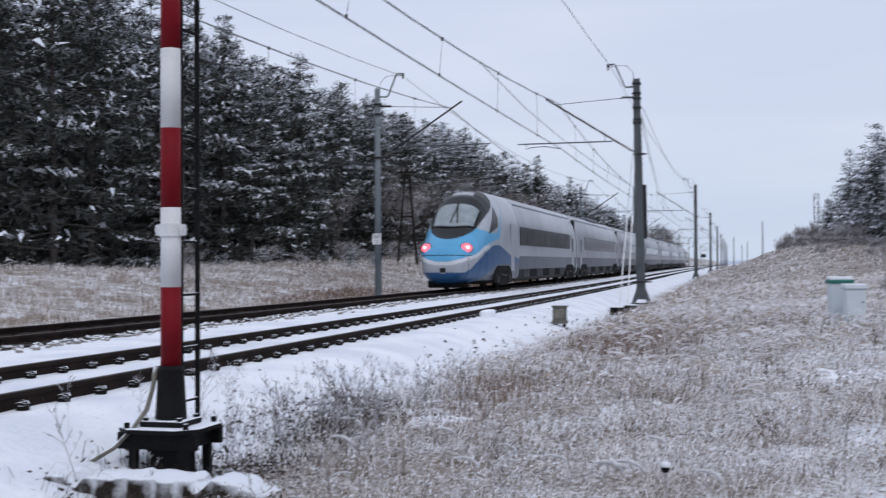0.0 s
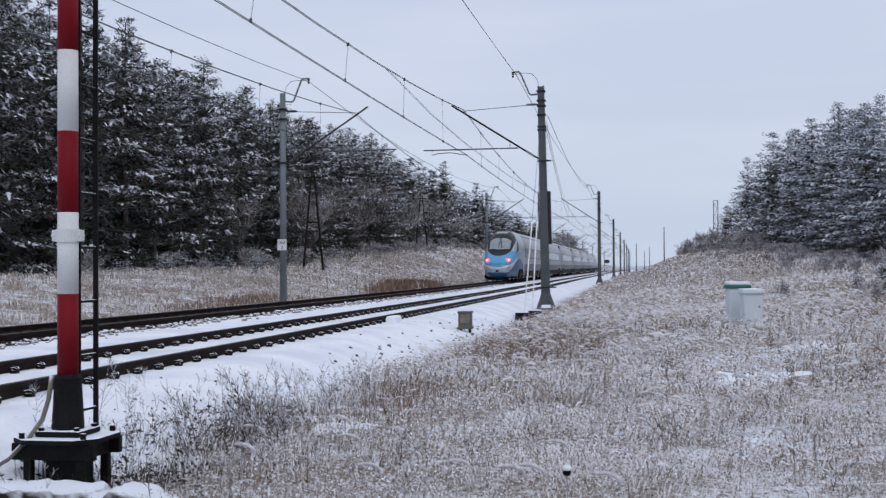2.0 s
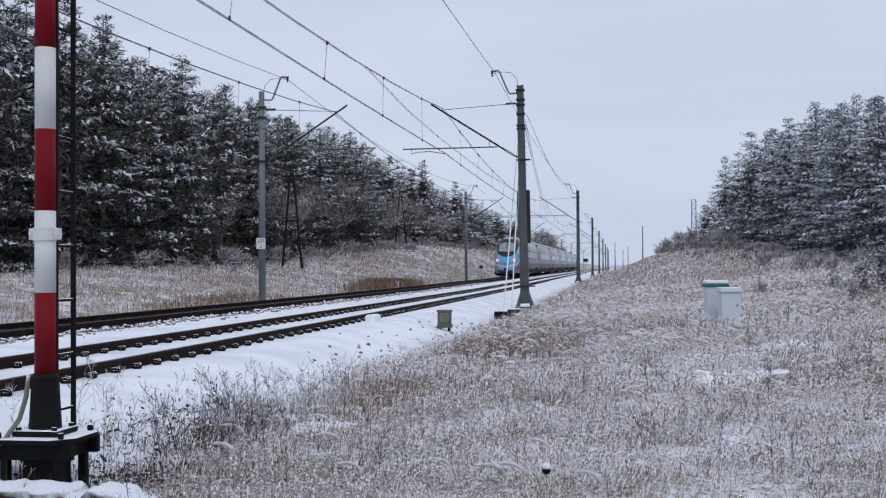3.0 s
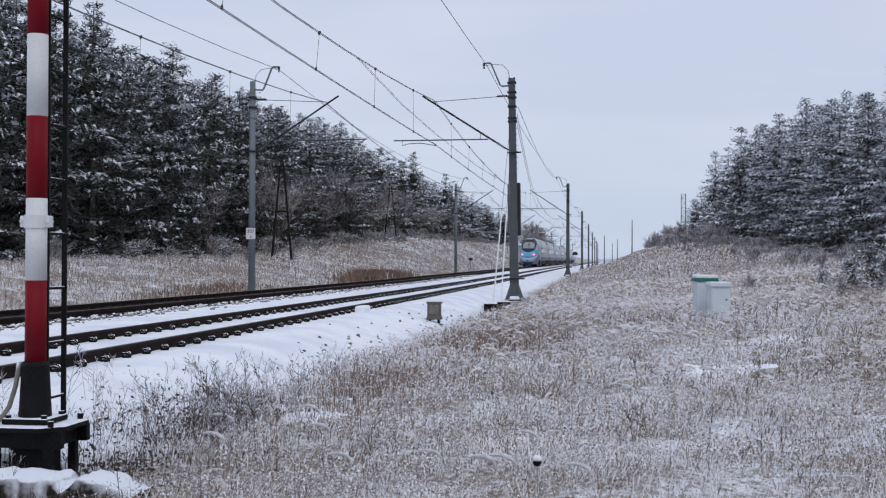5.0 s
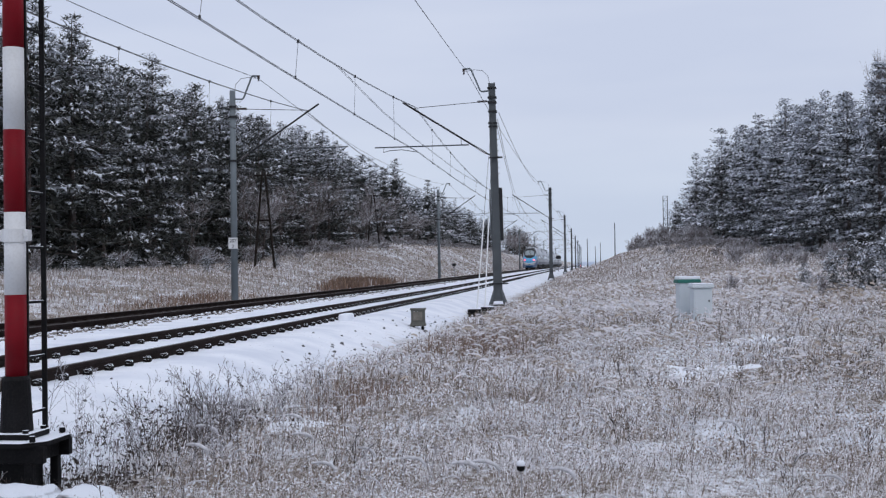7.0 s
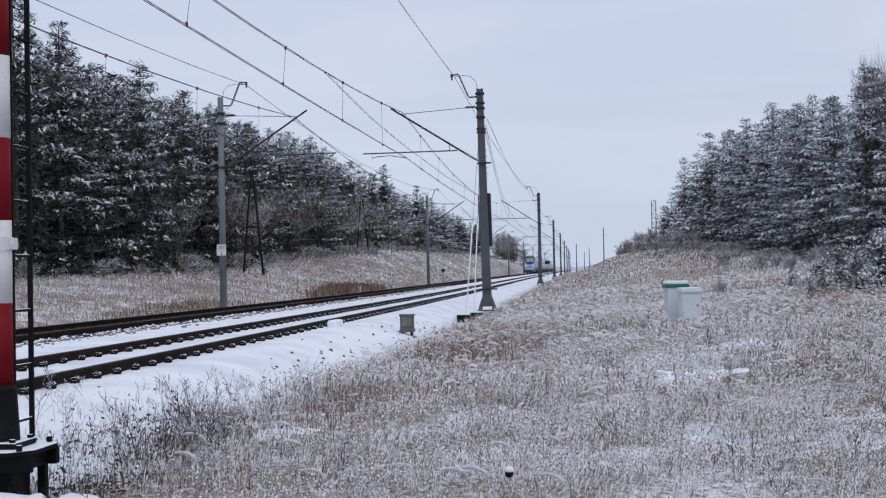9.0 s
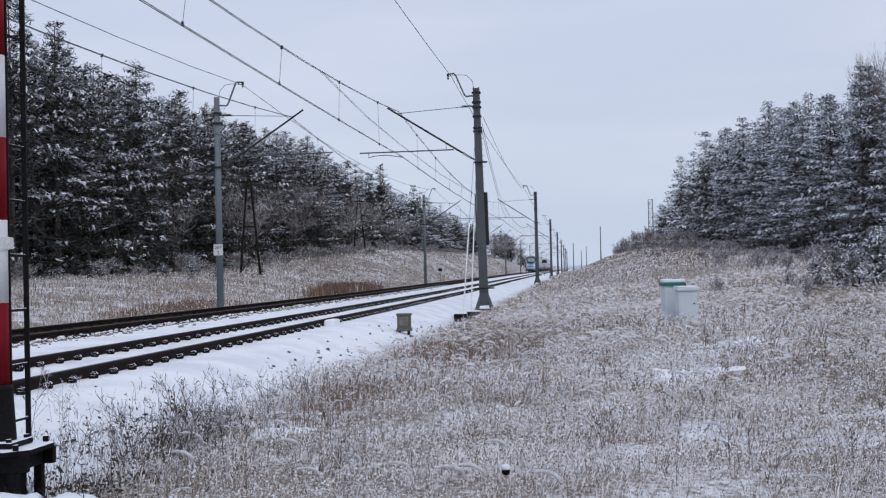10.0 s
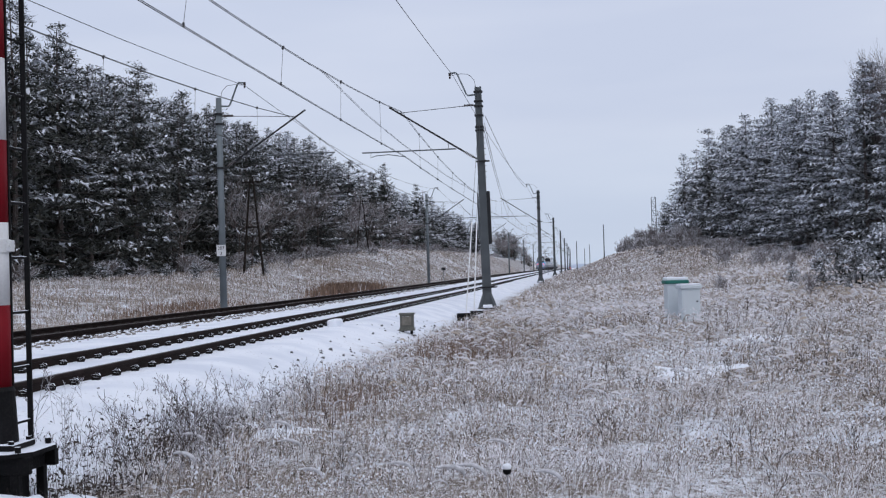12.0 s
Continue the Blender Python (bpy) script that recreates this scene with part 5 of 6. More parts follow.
def pine_crown(rng, h, rad, whorls, pads, size, low, load, sprays):
    """Boughs in whorls, each with pads of needles and, on some, a layer of snow: triangles, and which of them are snow."""
    C, A, R, W = [], [], [], []
    turn = 0.0
    for k in range(whorls):
        u0 = low + (0.97 - low) * (k / (whorls - 1)) ** 0.74
        turn += 0.7
        for j in range(5):
            u = u0 + rng.normal(0, 0.012)
            prof = min(1.0, 0.72 + 2.2 * max(u - low, 0)) * min(1.0, 1.32 * max(1 - u, 0.0) ** 0.93)
            ln = rad * prof * rng.uniform(0.62, 1.15) + 0.20
            az = turn + j * 2 * math.pi / 5 + rng.normal(0, 0.22)
            rise = 0.55 * u - 0.22 + rng.normal(0, 0.09)
            # sheltered lower boughs get less snow, also standing in for shade down there
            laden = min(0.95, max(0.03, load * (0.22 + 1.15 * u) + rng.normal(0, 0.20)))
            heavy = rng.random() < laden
            m = max(2, int(round(pads * (0.25 + 0.85 * ln / rad))))
            for i in range(m):
                v = 0.26 + 0.74 * ((i + rng.random()) / m) ** 0.75
                r = ln * v
                side = rng.normal(0, 0.20 * ln * v + 0.05)
                z = h * u + r * rise - 0.16 * r + 0.13 * r * r / max(ln, 0.6) + rng.normal(0, 0.07)
                C.append((r * math.cos(az) - side * math.sin(az), r * math.sin(az) + side * math.cos(az), z))
                A.append(az + 0.8 * side / max(r, 0.3))
                R.append(size * rng.uniform(0.7, 1.3) * (0.55 + 0.45 * min(1, ln / (0.6 * rad))))
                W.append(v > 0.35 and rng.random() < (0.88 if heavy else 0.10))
    C, A, R, W = np.array(C), np.array(A), np.array(R), np.array(W)
    dark, snow = sprays

    def cluster(k, pick, flat, lift, pitch, pitch_s, roll_s, yaw_s, ln, wide):
        c, a, r = np.repeat(C[pick], k, 0), np.repeat(A[pick], k), np.repeat(R[pick], k)
        n = len(c)
        g = rng.normal(0, 1, (n, 3)) * np.array([0.52, 0.52, flat]) * r[:, None]
        return fan(rng, c + g + np.array([0, 0, lift]) * r[:, None], a + rng.normal(0, yaw_s, n), rng.normal(pitch, pitch_s, n), rng.normal(0, roll_s, n), r * rng.uniform(0.6, 1.25, n) * ln, wide)

    every = np.ones(len(C), bool)
    d = cluster(dark, every, 0.24, -0.12, 0.16, 0.42, 0.8, 1.1, 0.95, 0.11)
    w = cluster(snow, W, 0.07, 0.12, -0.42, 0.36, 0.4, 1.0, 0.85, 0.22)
    tips = cluster(2, W, 0.12, 0.20, 0.5, 0.35, 0.8, 0.9, 0.8, 0.07)
    # added sprays fill the inside of the crown and block light to darken it
    n = 60 * whorls // 3
    u = low + (0.74 - low) * rng.random(n)
    az, r = rng.uniform(0, 2 * np.pi, n), rad * 0.52 * (1.0 - u) * np.sqrt(rng.random(n))
    core = fan(rng, np.stack([r * np.cos(az), r * np.sin(az), h * u], 1), az + rng.normal(0, 0.6, n), rng.normal(-0.2, 0.6, n), rng.normal(0, 1, n), size * rng.uniform(1.0, 1.8, n), 0.16)
    v = np.concatenate([d, core, tips, w])
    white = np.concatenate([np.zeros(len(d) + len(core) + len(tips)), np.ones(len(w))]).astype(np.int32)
    return v.reshape(-1, 3), np.arange(len(v) * 3).reshape(-1, 3), white


def build_pine(seed, h, rad, whorls, pads, size, low, label, load, sprays, needles):
    rng = np.random.default_rng(seed)
    t = tagged(empty("pine_tree"), label, "tree", group="forest trees")
    k0 = h / 14.0
    bm = bm_new()
    rod(bm, (0, 0, -0.4), (0.1 * k0, 0.05 * k0, h * 0.55), 0.17 * k0, 0.10 * k0, 8)
    rod(bm, (0.1 * k0, 0.05 * k0, h * 0.55), (0, 0, h * 0.98), 0.10 * k0, 0.02 * k0, 6)
    for k in range(26):
        u = 0.08 + 0.7 * k / 26
        az, ln = k * 2.4, rad * 0.75 * (1 - u) ** 0.6
        rod(bm, (0, 0, h * u), (ln * math.cos(az), ln * math.sin(az), h * u + ln * (0.4 * u - 0.16)), 0.035 * k0, 0.012 * k0, 4)
    part("trunk", bm, M_BARK, t, "dark bark trunk with limbs")
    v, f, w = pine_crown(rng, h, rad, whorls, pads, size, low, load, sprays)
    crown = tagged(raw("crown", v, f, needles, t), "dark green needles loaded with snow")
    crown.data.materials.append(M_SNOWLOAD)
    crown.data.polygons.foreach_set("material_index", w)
    return t


def bare_segments(rng, h, spread, levels, twig):
    """Branch segments of a leafless tree or bush: starts, ends, widths."""
    segs = []

    def grow(p, d, ln, w, lv):
        q = p + d * ln
        segs.append((p, q, w, w * 0.7))
        if lv == 0:
            return
        for _ in range(5):
            v = Vector((rng.normal(0, spread), rng.normal(0, spread), abs(rng.normal(0.25, 0.25))))
            grow(p.lerp(q, rng.uniform(0.3, 1.0)), (d + v).normalized(), ln * rng.uniform(0.5, 0.8), max(w * 0.5, twig), lv - 1)

    grow(Vector((0, 0, -0.2)), Vector((rng.normal(0, 0.05), rng.normal(0, 0.05), 1)).normalized(), h * (0.42 if levels > 3 else 0.36), h * 0.010, levels)
    return segs


def ribbons(segs, rng):
    vs, fs = [], []
    for k, (p, q, w0, w1) in enumerate(segs):
        d = (q - p).normalized()
        s = d.cross(Vector((rng.normal(), rng.normal(), rng.normal()))).normalized()
        vs += [p - s * w0, p + s * w0, q + s * w1, q - s * w1]
        fs.append((4 * k, 4 * k + 1, 4 * k + 2, 4 * k + 3))
    return np.array([v[:] for v in vs]), np.array(fs)


def build_bare(seed, h, spread, levels, twig, name, label, cat, stems=1, material=M_TWIG):
    rng = np.random.default_rng(seed)
    t = tagged(empty(name), label, cat, group="leafless growth")
    segs = []
    for s in range(stems):
        off = Vector((rng.normal(0, 0.25 * (stems > 1) * h * 0.4), rng.normal(0, 0.25 * (stems > 1) * h * 0.4), 0))
        segs += [(p + off, q + off, a, b) for p, q, a, b in bare_segments(rng, h * rng.uniform(0.75, 1.05), spread, levels, twig)]
    thick = [s for s in segs if s[2] > twig * 1.5 and stems == 1]
    thin = [s for s in segs if s[2] <= twig * 1.5 or stems > 1]
    if thick:
        bm = bm_new()
        for p, q, a, b in thick[:60]:
            rod(bm, p, q, a, b, 5)
        part("trunk", bm, M_BARK, t)
    v, f = ribbons(thin + thick[60:], rng)
    raw("twig_crown", v, f, material, t)
    return t


def plant(proto, x, y, turn, sx, sz, sink=0.0):
    c = copy_thing(proto, pose(x, y, float(ground_z(x, y)) - sink, 0, 0, turn))
    c.scale = (sx, sx, sz)
    return c


def drop_thing(ob):
    for o in (*ob.children_recursive, ob):
        bpy.data.objects.remove(o)


def build_forest():
    rng = np.random.default_rng(21)
    lab = "tall dark pine loaded with fresh snow at the forest edge"
    shapes = ((3.7, 0.47, 0.05), (3.3, 0.44, 0.08), (3.9, 0.48, 0.04), (3.5, 0.46, 0.07), (3.1, 0.43, 0.06))
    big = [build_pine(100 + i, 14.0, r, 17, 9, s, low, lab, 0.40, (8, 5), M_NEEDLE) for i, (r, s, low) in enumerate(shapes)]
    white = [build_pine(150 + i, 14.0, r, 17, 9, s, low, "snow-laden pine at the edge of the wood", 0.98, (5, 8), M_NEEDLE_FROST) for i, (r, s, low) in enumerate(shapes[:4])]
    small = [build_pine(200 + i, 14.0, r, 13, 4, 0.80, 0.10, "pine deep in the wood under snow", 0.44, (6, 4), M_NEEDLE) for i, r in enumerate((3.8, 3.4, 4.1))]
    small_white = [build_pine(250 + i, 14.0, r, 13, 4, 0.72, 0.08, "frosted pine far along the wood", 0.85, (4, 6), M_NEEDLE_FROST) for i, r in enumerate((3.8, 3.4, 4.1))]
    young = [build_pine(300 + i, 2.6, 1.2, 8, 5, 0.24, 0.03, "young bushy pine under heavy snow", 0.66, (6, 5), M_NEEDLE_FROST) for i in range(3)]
    bare = [build_bare(400 + i, 13.0, 0.70, 4, 0.018, "bare_tree", "leafless grey-brown tree dusted with frost", "tree", material=M_TREETWIG) for i in range(3)]
    birch = build_bare(450, 13.0, 0.52, 5, 0.012, "birch_tree", "tall leafless birch with reddish-brown twigs", "tree", material=M_BROWN)
    bush = [build_bare(500 + i, 2.6, 0.55, 3, 0.011, "bare_bush", "leafless brown shrub dusted with frost", "bush", stems=4) for i in range(3)]

    def tall(x, y, top, kind):
        z = float(ground_z(x, y))
        hgt = (top - z) / 14.0
        plant(kind[rng.integers(len(kind))], x, y, rng.uniform(0, 360), max(0.95, min(1.3, hgt)) * rng.uniform(0.85, 1.15), hgt)

    # the wood beyond the far track: edge row and the rows behind it
    y = 46.0
    while y < 390:
        near = y < 150
        mixed = 90 < y < 215
        skyline = float(np.interp(y, [36, 55, 70, 95, 118, 140, 185, 270, 400], [17.6, 17.6, 17.5, 17.3, 17.0, 17.5, 17.9, 17.0, 15.0]))
        front = big if near else (small if rng.random() < 0.7 else small_white)
        if not mixed or rng.random() < 0.86:
            tall(-32.6 + rng.normal(0, 1.2), y, skyline * rng.uniform(0.84, 1.04), front)
        tall(-36.8 + rng.normal(0, 1.2), y + 1.8, skyline * rng.uniform(0.90, 1.09) + 0.8, (big if y < 80 else small) if y < 112 or rng.random() < 0.5 else small_white)
        tall(-41.5 + rng.normal(0, 1.5), y + 0.7, skyline * rng.uniform(0.88, 1.05) + 1.6, small if rng.random() < 0.6 else small_white)
        if mixed and rng.random() < 0.6:
            plant(bare[rng.integers(3)], -30.2 + rng.normal(0, 1.4), y + rng.normal(0, 1), rng.uniform(0, 360), 0.85, rng.uniform(0.60, 0.98))
        for _ in range(2 if y > 82 else 1):
            if rng.random() < (0.75 if y > 82 else 0.15):
                plant(bush[rng.integers(3)], -28.0 + rng.normal(0, 1.0), y + rng.uniform(-2, 2), rng.uniform(0, 360), 1.3, rng.uniform(0.5, 1.05))
        y += rng.uniform(3.0, 3.9) if near else rng.uniform(5.0, 6.5)
    for k in range(10):
        plant(young[rng.integers(3)], -26.8 + rng.normal(0, 1.2), 62 + 3.4 * k + rng.normal(0, 1), rng.uniform(0, 360), rng.uniform(0.3, 0.6), rng.uniform(0.25, 0.5))
    # the wood on the near side bank
    y = 74.0
    while y < 265:
        near = y < 150
        skyline = float(np.interp(y, [60, 80, 95, 107, 121, 142, 172, 224, 265], [14, 14.5, 15.2, 16.4, 16.6, 18.2, 20.0, 18.0, 14.5]))
        tall(20.3 + rng.normal(0, 0.9), y, skyline * rng.uniform(0.88, 1.03), white if near else small_white)
        tall(24.8 + rng.normal(0, 1.2), y + 1.5, skyline * rng.uniform(1.0, 1.12), small_white)
        if rng.random() < 0.3:
            plant(bare[rng.integers(3)], 23.5 + rng.normal(0, 1.2), y, rng.uniform(0, 360), 0.7, rng.uniform(0.9, 1.12))
        for _ in range(2):
            if y > 128 or rng.random() < 0.3:
                plant(bush[rng.integers(3)], 14.8 + rng.normal(0, 1.4), y + rng.uniform(-2, 2), rng.uniform(0, 360), 1.1, rng.uniform(0.5, 0.85 if y < 150 else 1.3))
        y += rng.uniform(3.4, 4.4) if near else rng.uniform(5.5, 7.0)
    for x, yy, turn, wide, tallness in ((20.6, 83.0, 40, 0.5, 1.12), (21.6, 84.0, 280, 0.5, 1.08)):
        plant(birch, x, yy, turn, wide, tallness)
    # brush on the crest past the wood's end
    for k in range(48):
        plant(bush[rng.integers(3)], rng.uniform(11.5, 20), rng.uniform(170, 340), rng.uniform(0, 360), 2.1, rng.uniform(1.6, 2.9))
    for k in range(34):
        yy = rng.uniform(55, 165)
        s = rng.uniform(0.35, 0.95)
        plant(bush[rng.integers(3)], rng.uniform(7.5, 16.5), yy, rng.uniform(0, 360), s * 1.2, s)
    for k in range(26):
        plant(bush[rng.integers(3)], rng.uniform(8.5, 15.5), rng.uniform(140, 215), rng.uniform(0, 360), 1.5, rng.uniform(0.9, 1.7))
    # young snowy pines on the near slope
    for x, yy, s in ((8.4, 37.0, 0.6), (9.5, 38.5, 0.75), (7.7, 38.8, 0.5), (10.4, 40.5, 0.85), (9.0, 42.0, 0.6), (11.7, 43.0, 0.9), (7.2, 41.0, 0.35)):
        plant(young[rng.integers(3)], x, yy, rng.uniform(0, 360), s, s)
    for x, yy, s in ((6.4, 34, 0.5), (5.2, 44, 0.45), (9.0, 31, 0.5), (12, 52, 0.7), (10.5, 60, 0.7), (13, 66, 0.8)):
        plant(bush[rng.integers(3)], x, yy, rng.uniform(0, 360), s, s)
    # lone crown and hedge far along the line
    for x, yy, s in ((-27, 420, 0.95), (-23.5, 428, 0.85), (-30, 432, 0.9), (-20.5, 440, 0.6), (-19, 450, 0.5), (-26, 436, 0.9), (-24, 415, 0.8)):
        for _ in range(2):
            plant(bare[rng.integers(3)], x + rng.normal(), yy + rng.normal(0, 3), rng.uniform(0, 360), s * 1.3, s)
        plant(small[rng.integers(3)], x, yy + 8, rng.uniform(0, 360), s * 1.1, s * 0.8)
    for ob in big + white + small + small_white + young + bare + bush + [birch]:
        drop_thing(ob)


build_forest()


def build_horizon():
    """Far low woods that close the view along the line, haze painted into their colour."""
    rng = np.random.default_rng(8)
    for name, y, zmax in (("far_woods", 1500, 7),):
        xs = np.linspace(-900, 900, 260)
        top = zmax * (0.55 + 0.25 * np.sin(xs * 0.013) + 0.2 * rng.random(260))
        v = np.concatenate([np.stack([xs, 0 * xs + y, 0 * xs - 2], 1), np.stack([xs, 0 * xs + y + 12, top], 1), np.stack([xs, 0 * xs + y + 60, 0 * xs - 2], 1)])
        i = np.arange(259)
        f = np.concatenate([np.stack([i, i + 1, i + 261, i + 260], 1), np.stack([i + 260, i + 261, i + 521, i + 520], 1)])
        tagged(raw(name, v, f, M_HILL), "woods on the horizon painted blue-grey for haze", "backdrop", kind="structure")


build_horizon()


# ---------------------------------------------------------------- grass and weeds
def blades(rng, x, y, h, w, lean, sink=0.03, az=None):
    """Tapering blades bent over at the tip."""
    n = len(x)
    z = ground_z(x, y) - sink
    az = rng.uniform(0, 2 * np.pi, n) if az is None else az
    fa = rng.uniform(0, np.pi, n)
    lx, ly = np.cos(az) * lean * h, np.sin(az) * lean * h
    sx, sy = np.cos(fa) * w / 2, np.sin(fa) * w / 2
    b = np.stack([x, y, z], 1)
    s = np.stack([sx, sy, 0 * sx], 1)
    bow = np.minimum(lean, 1.3)
    m = b + np.stack([lx * 0.30, ly * 0.30, h * 0.66], 1)
    t = b + np.stack([lx, ly, h * (1.0 - 0.42 * bow)], 1)
    v = np.stack([b - s, b + s, m - s * 0.9, m + s * 0.9, t - s * 0.35, t + s * 0.35], 1).reshape(-1, 3)
    k = np.arange(n)[:, None] * 6
    return v, np.concatenate([k + np.array([[0, 1, 3, 2]]), k + np.array([[2, 3, 5, 4]])])


def stack(parts_):
    vs, fs, o = [], [], 0
    for v, f in parts_:
        vs.append(v)
        fs.append(f + o)
        o += len(v)
    return np.concatenate(vs), np.concatenate(fs)


def patchy(x, y):
    return 0.5 + 0.25 * np.sin(0.9 * x + 0.5 * y + 1.0) * np.sin(0.45 * y - 0.7 * x) + 0.25 * np.sin(2.1 * x - 1.3 * y) * np.sin(1.7 * y + 0.8 * x)


OPEN_SNOW = ((1.6, 16.8, 1.0, 1.5), (4.7, 17.3, 1.0, 0.9), (-2.75, 10.9, 0.45, 0.7), (2.9, 11.6, 0.6, 0.3), (0.5, 9.3, 0.4, 0.2), (3.0, 22.0, 1.5, 0.8), (-0.5, 12.6, 0.5, 0.5))


CLEAR = ((2.3, 25.6, 0.9, 1.3),)     # trodden grass before the cabinets


def cover(x, y):
    """Share of the ground under grass: open snow patches a metre or two across."""
    p = 0.55 * patchy(x, y) + 0.45 * (0.5 + 0.5 * np.sin(0.62 * x + 1.3 + 0.2 * y) * np.sin(0.47 * y + 0.35 * x))
    c = np.clip(1.6 * p - 0.05, 0.2, 1)
    for cx, cy, rx, ry in OPEN_SNOW + CLEAR:
        c = c * (1 - 0.85 * np.exp(-((x - cx) / rx) ** 2 - ((y - cy) / ry) ** 2))
    return c


def edge_x(y):
    return np.interp(y, [3, 8.4, 10, 12.5, 16, 23, 29, 50, 110, 330], [-2.7, -3.3, -3.8, -4.0, -3.9, -3.5, -3.2, -3.0, -3.2, -3.2])


def scatter(rng, y0, y1, n):
    """Places on the field between y0 and y1, thinner where the snow lies open."""
    y = y0 + (y1 - y0) * rng.random(n)
    x0 = edge_x(y) + np.abs(rng.normal(0, 0.35, n)) - 0.1
    x = x0 + (np.minimum(0.29 * y + 1.5, 19) - x0) * rng.random(n)
    keep = rng.random(n) < cover(x, y)
    return y[keep], x[keep]


def flecks(rng, x, y, up, s, stout=0.45):
    """Frosted seed bits and leaf scraps held up among the blades."""
    n = len(x)
    c = np.stack([x, y, ground_z(x, y) + up], 1)
    a = rng.normal(0, 1, (n, 3))
    a /= np.linalg.norm(a, axis=1)[:, None]
    b = np.cross(a, rng.normal(0, 1, (n, 3)))
    b /= np.linalg.norm(b, axis=1)[:, None]
    a, b = a * s[:, None], b * s[:, None] * stout
    v = np.stack([c - a, c + b, c + a, c - b], 1).reshape(-1, 3)
    return v, np.arange(n * 4).reshape(-1, 4)


def tussocks(rng, y0, y1, n, per):
    """Blades in tufts, each tuft with its own height, falling outwards and a little to the lee."""
    cy, cx = scatter(rng, y0, y1, n // per)
    m = len(cx)
    tall = np.repeat(rng.uniform(0.6, 1.35, m), per)
    rad = np.repeat(rng.uniform(0.03, 0.11, m) + 0.003 * cy, per)
    a, r = rng.uniform(0, 2 * np.pi, m * per), np.abs(rng.normal(0, 1, m * per))
    x, y = np.repeat(cx, per) + np.cos(a) * r * rad, np.repeat(cy, per) + np.sin(a) * r * rad
    dx, dy = np.cos(a) + 0.55 + rng.normal(0, 0.5, m * per), np.sin(a) + rng.normal(0, 0.5, m * per)
    return y, x, tall * np.clip(1.15 - 0.2 * r, 0.5, 1.2), np.arctan2(dy, dx)


def build_grass():
    rng = np.random.default_rng(33)
    out = []
    for y0, y1, n, w, h0, h1, nf, fs in ((4.6, 8, 30000, 0.0036, 0.06, 0.20, 40000, 0.008), (8, 14, 50000, 0.0052, 0.07, 0.23, 46000, 0.0115), (14, 25, 52000, 0.0085, 0.08, 0.27, 42000, 0.017),
                                         (25, 45, 42000, 0.016, 0.1, 0.34, 30000, 0.026), (45, 80, 34000, 0.024, 0.1, 0.34, 30000, 0.036), (80, 160, 28000, 0.05, 0.12, 0.36, 20000, 0.06), (160, 340, 18000, 0.10, 0.15, 0.45, 9000, 0.12)):
        y, x, tall, az = tussocks(rng, y0, y1, n, 9)
        h = rng.uniform(h0, h1, len(x)) * (0.6 + 0.7 * patchy(0.5 * x, 0.6 * y)) * tall
        out.append(blades(rng, x, y, h, w * rng.uniform(0.6, 1.4, len(x)), np.abs(rng.normal(0.95, 0.6, len(x))), az=az))
        y, x = scatter(rng, y0, y1, nf)
        out.append(flecks(rng, x, y, rng.uniform(0, h1 * 0.8, len(x)) * (0.6 + 0.7 * patchy(0.5 * x, 0.6 * y)), fs * rng.uniform(0.5, 1.4, len(x))))
    v, f = stack(out[:8])
    tagged(raw("field_grass", v, f, M_GRASS), "frosted dead grass on the field beside the track", "grass", kind="stuff")
    crumbs = []
    for y0, y1, n, size in ((4.6, 8, 9000, 0.008), (8, 14, 13000, 0.012), (14, 26, 13000, 0.019)):
        y, x = scatter(rng, y0, y1, n)
        keep = patchy(1.7 * x + 2, 1.4 * y) + rng.normal(0, 0.12, len(x)) > 0.42
        y, x = y[keep], x[keep]
        crumbs.append(flecks(rng, x, y, rng.uniform(0.02, 0.17, len(x)), size * rng.uniform(0.5, 1.5, len(x)), 0.8))
    v, f = stack(crumbs)
    tagged(raw("snow_crumbs", v, f, M_SNOWCAP), "crumbs of snow caught in the grass", "snow", kind="stuff")
    v, f = stack(out[8:])
    tagged(raw("slope_grass", v, f, M_BANK), "dull frosted grass on the rising slope", "grass", kind="stuff")
    out = []
    for y0, y1, n, w in ((18, 40, 22000, 0.014), (40, 70, 24000, 0.024), (70, 130, 24000, 0.042), (130, 340, 14000, 0.10)):
        for kind in (0, 1):
            y = y0 + (y1 - y0) * rng.random(n)
            x = -13.9 - 17 * rng.random(n)
            keep = rng.random(n) < 0.3 + 0.8 * patchy(0.6 * x, 0.4 * y)
            x, y = x[keep], y[keep]
            if kind:
                out.append(flecks(rng, x, y, rng.uniform(0, 0.3, len(x)), w * 1.1 * rng.uniform(0.5, 1.4, len(x))))
            else:
                out.append(blades(rng, x, y, rng.uniform(0.1, 0.36, len(x)), w * rng.uniform(0.6, 1.4, len(x)), np.abs(rng.normal(0.5, 0.5, len(x)))))
    v, f = stack(out)
    tagged(raw("bank_grass", v, f, M_BANK), "frosted dead grass on the bank before the forest", "grass", kind="stuff")
    # brown reeds: by the far track and a patch in the field
    out = []
    for cx, cy, rx, ry, n, w, h in ((-15.3, 78, 0.9, 8, 4200, 0.045, 0.85), (-16.5, 48, 1.2, 7, 1200, 0.03, 0.4), (-1.9, 21.5, 0.9, 4.0, 1500, 0.010, 0.34), (-2.6, 13, 0.5, 2.0, 500, 0.006, 0.3)):
        x, y = cx + rx * rng.normal(0, 0.6, n), cy + ry * rng.normal(0, 0.5, n)
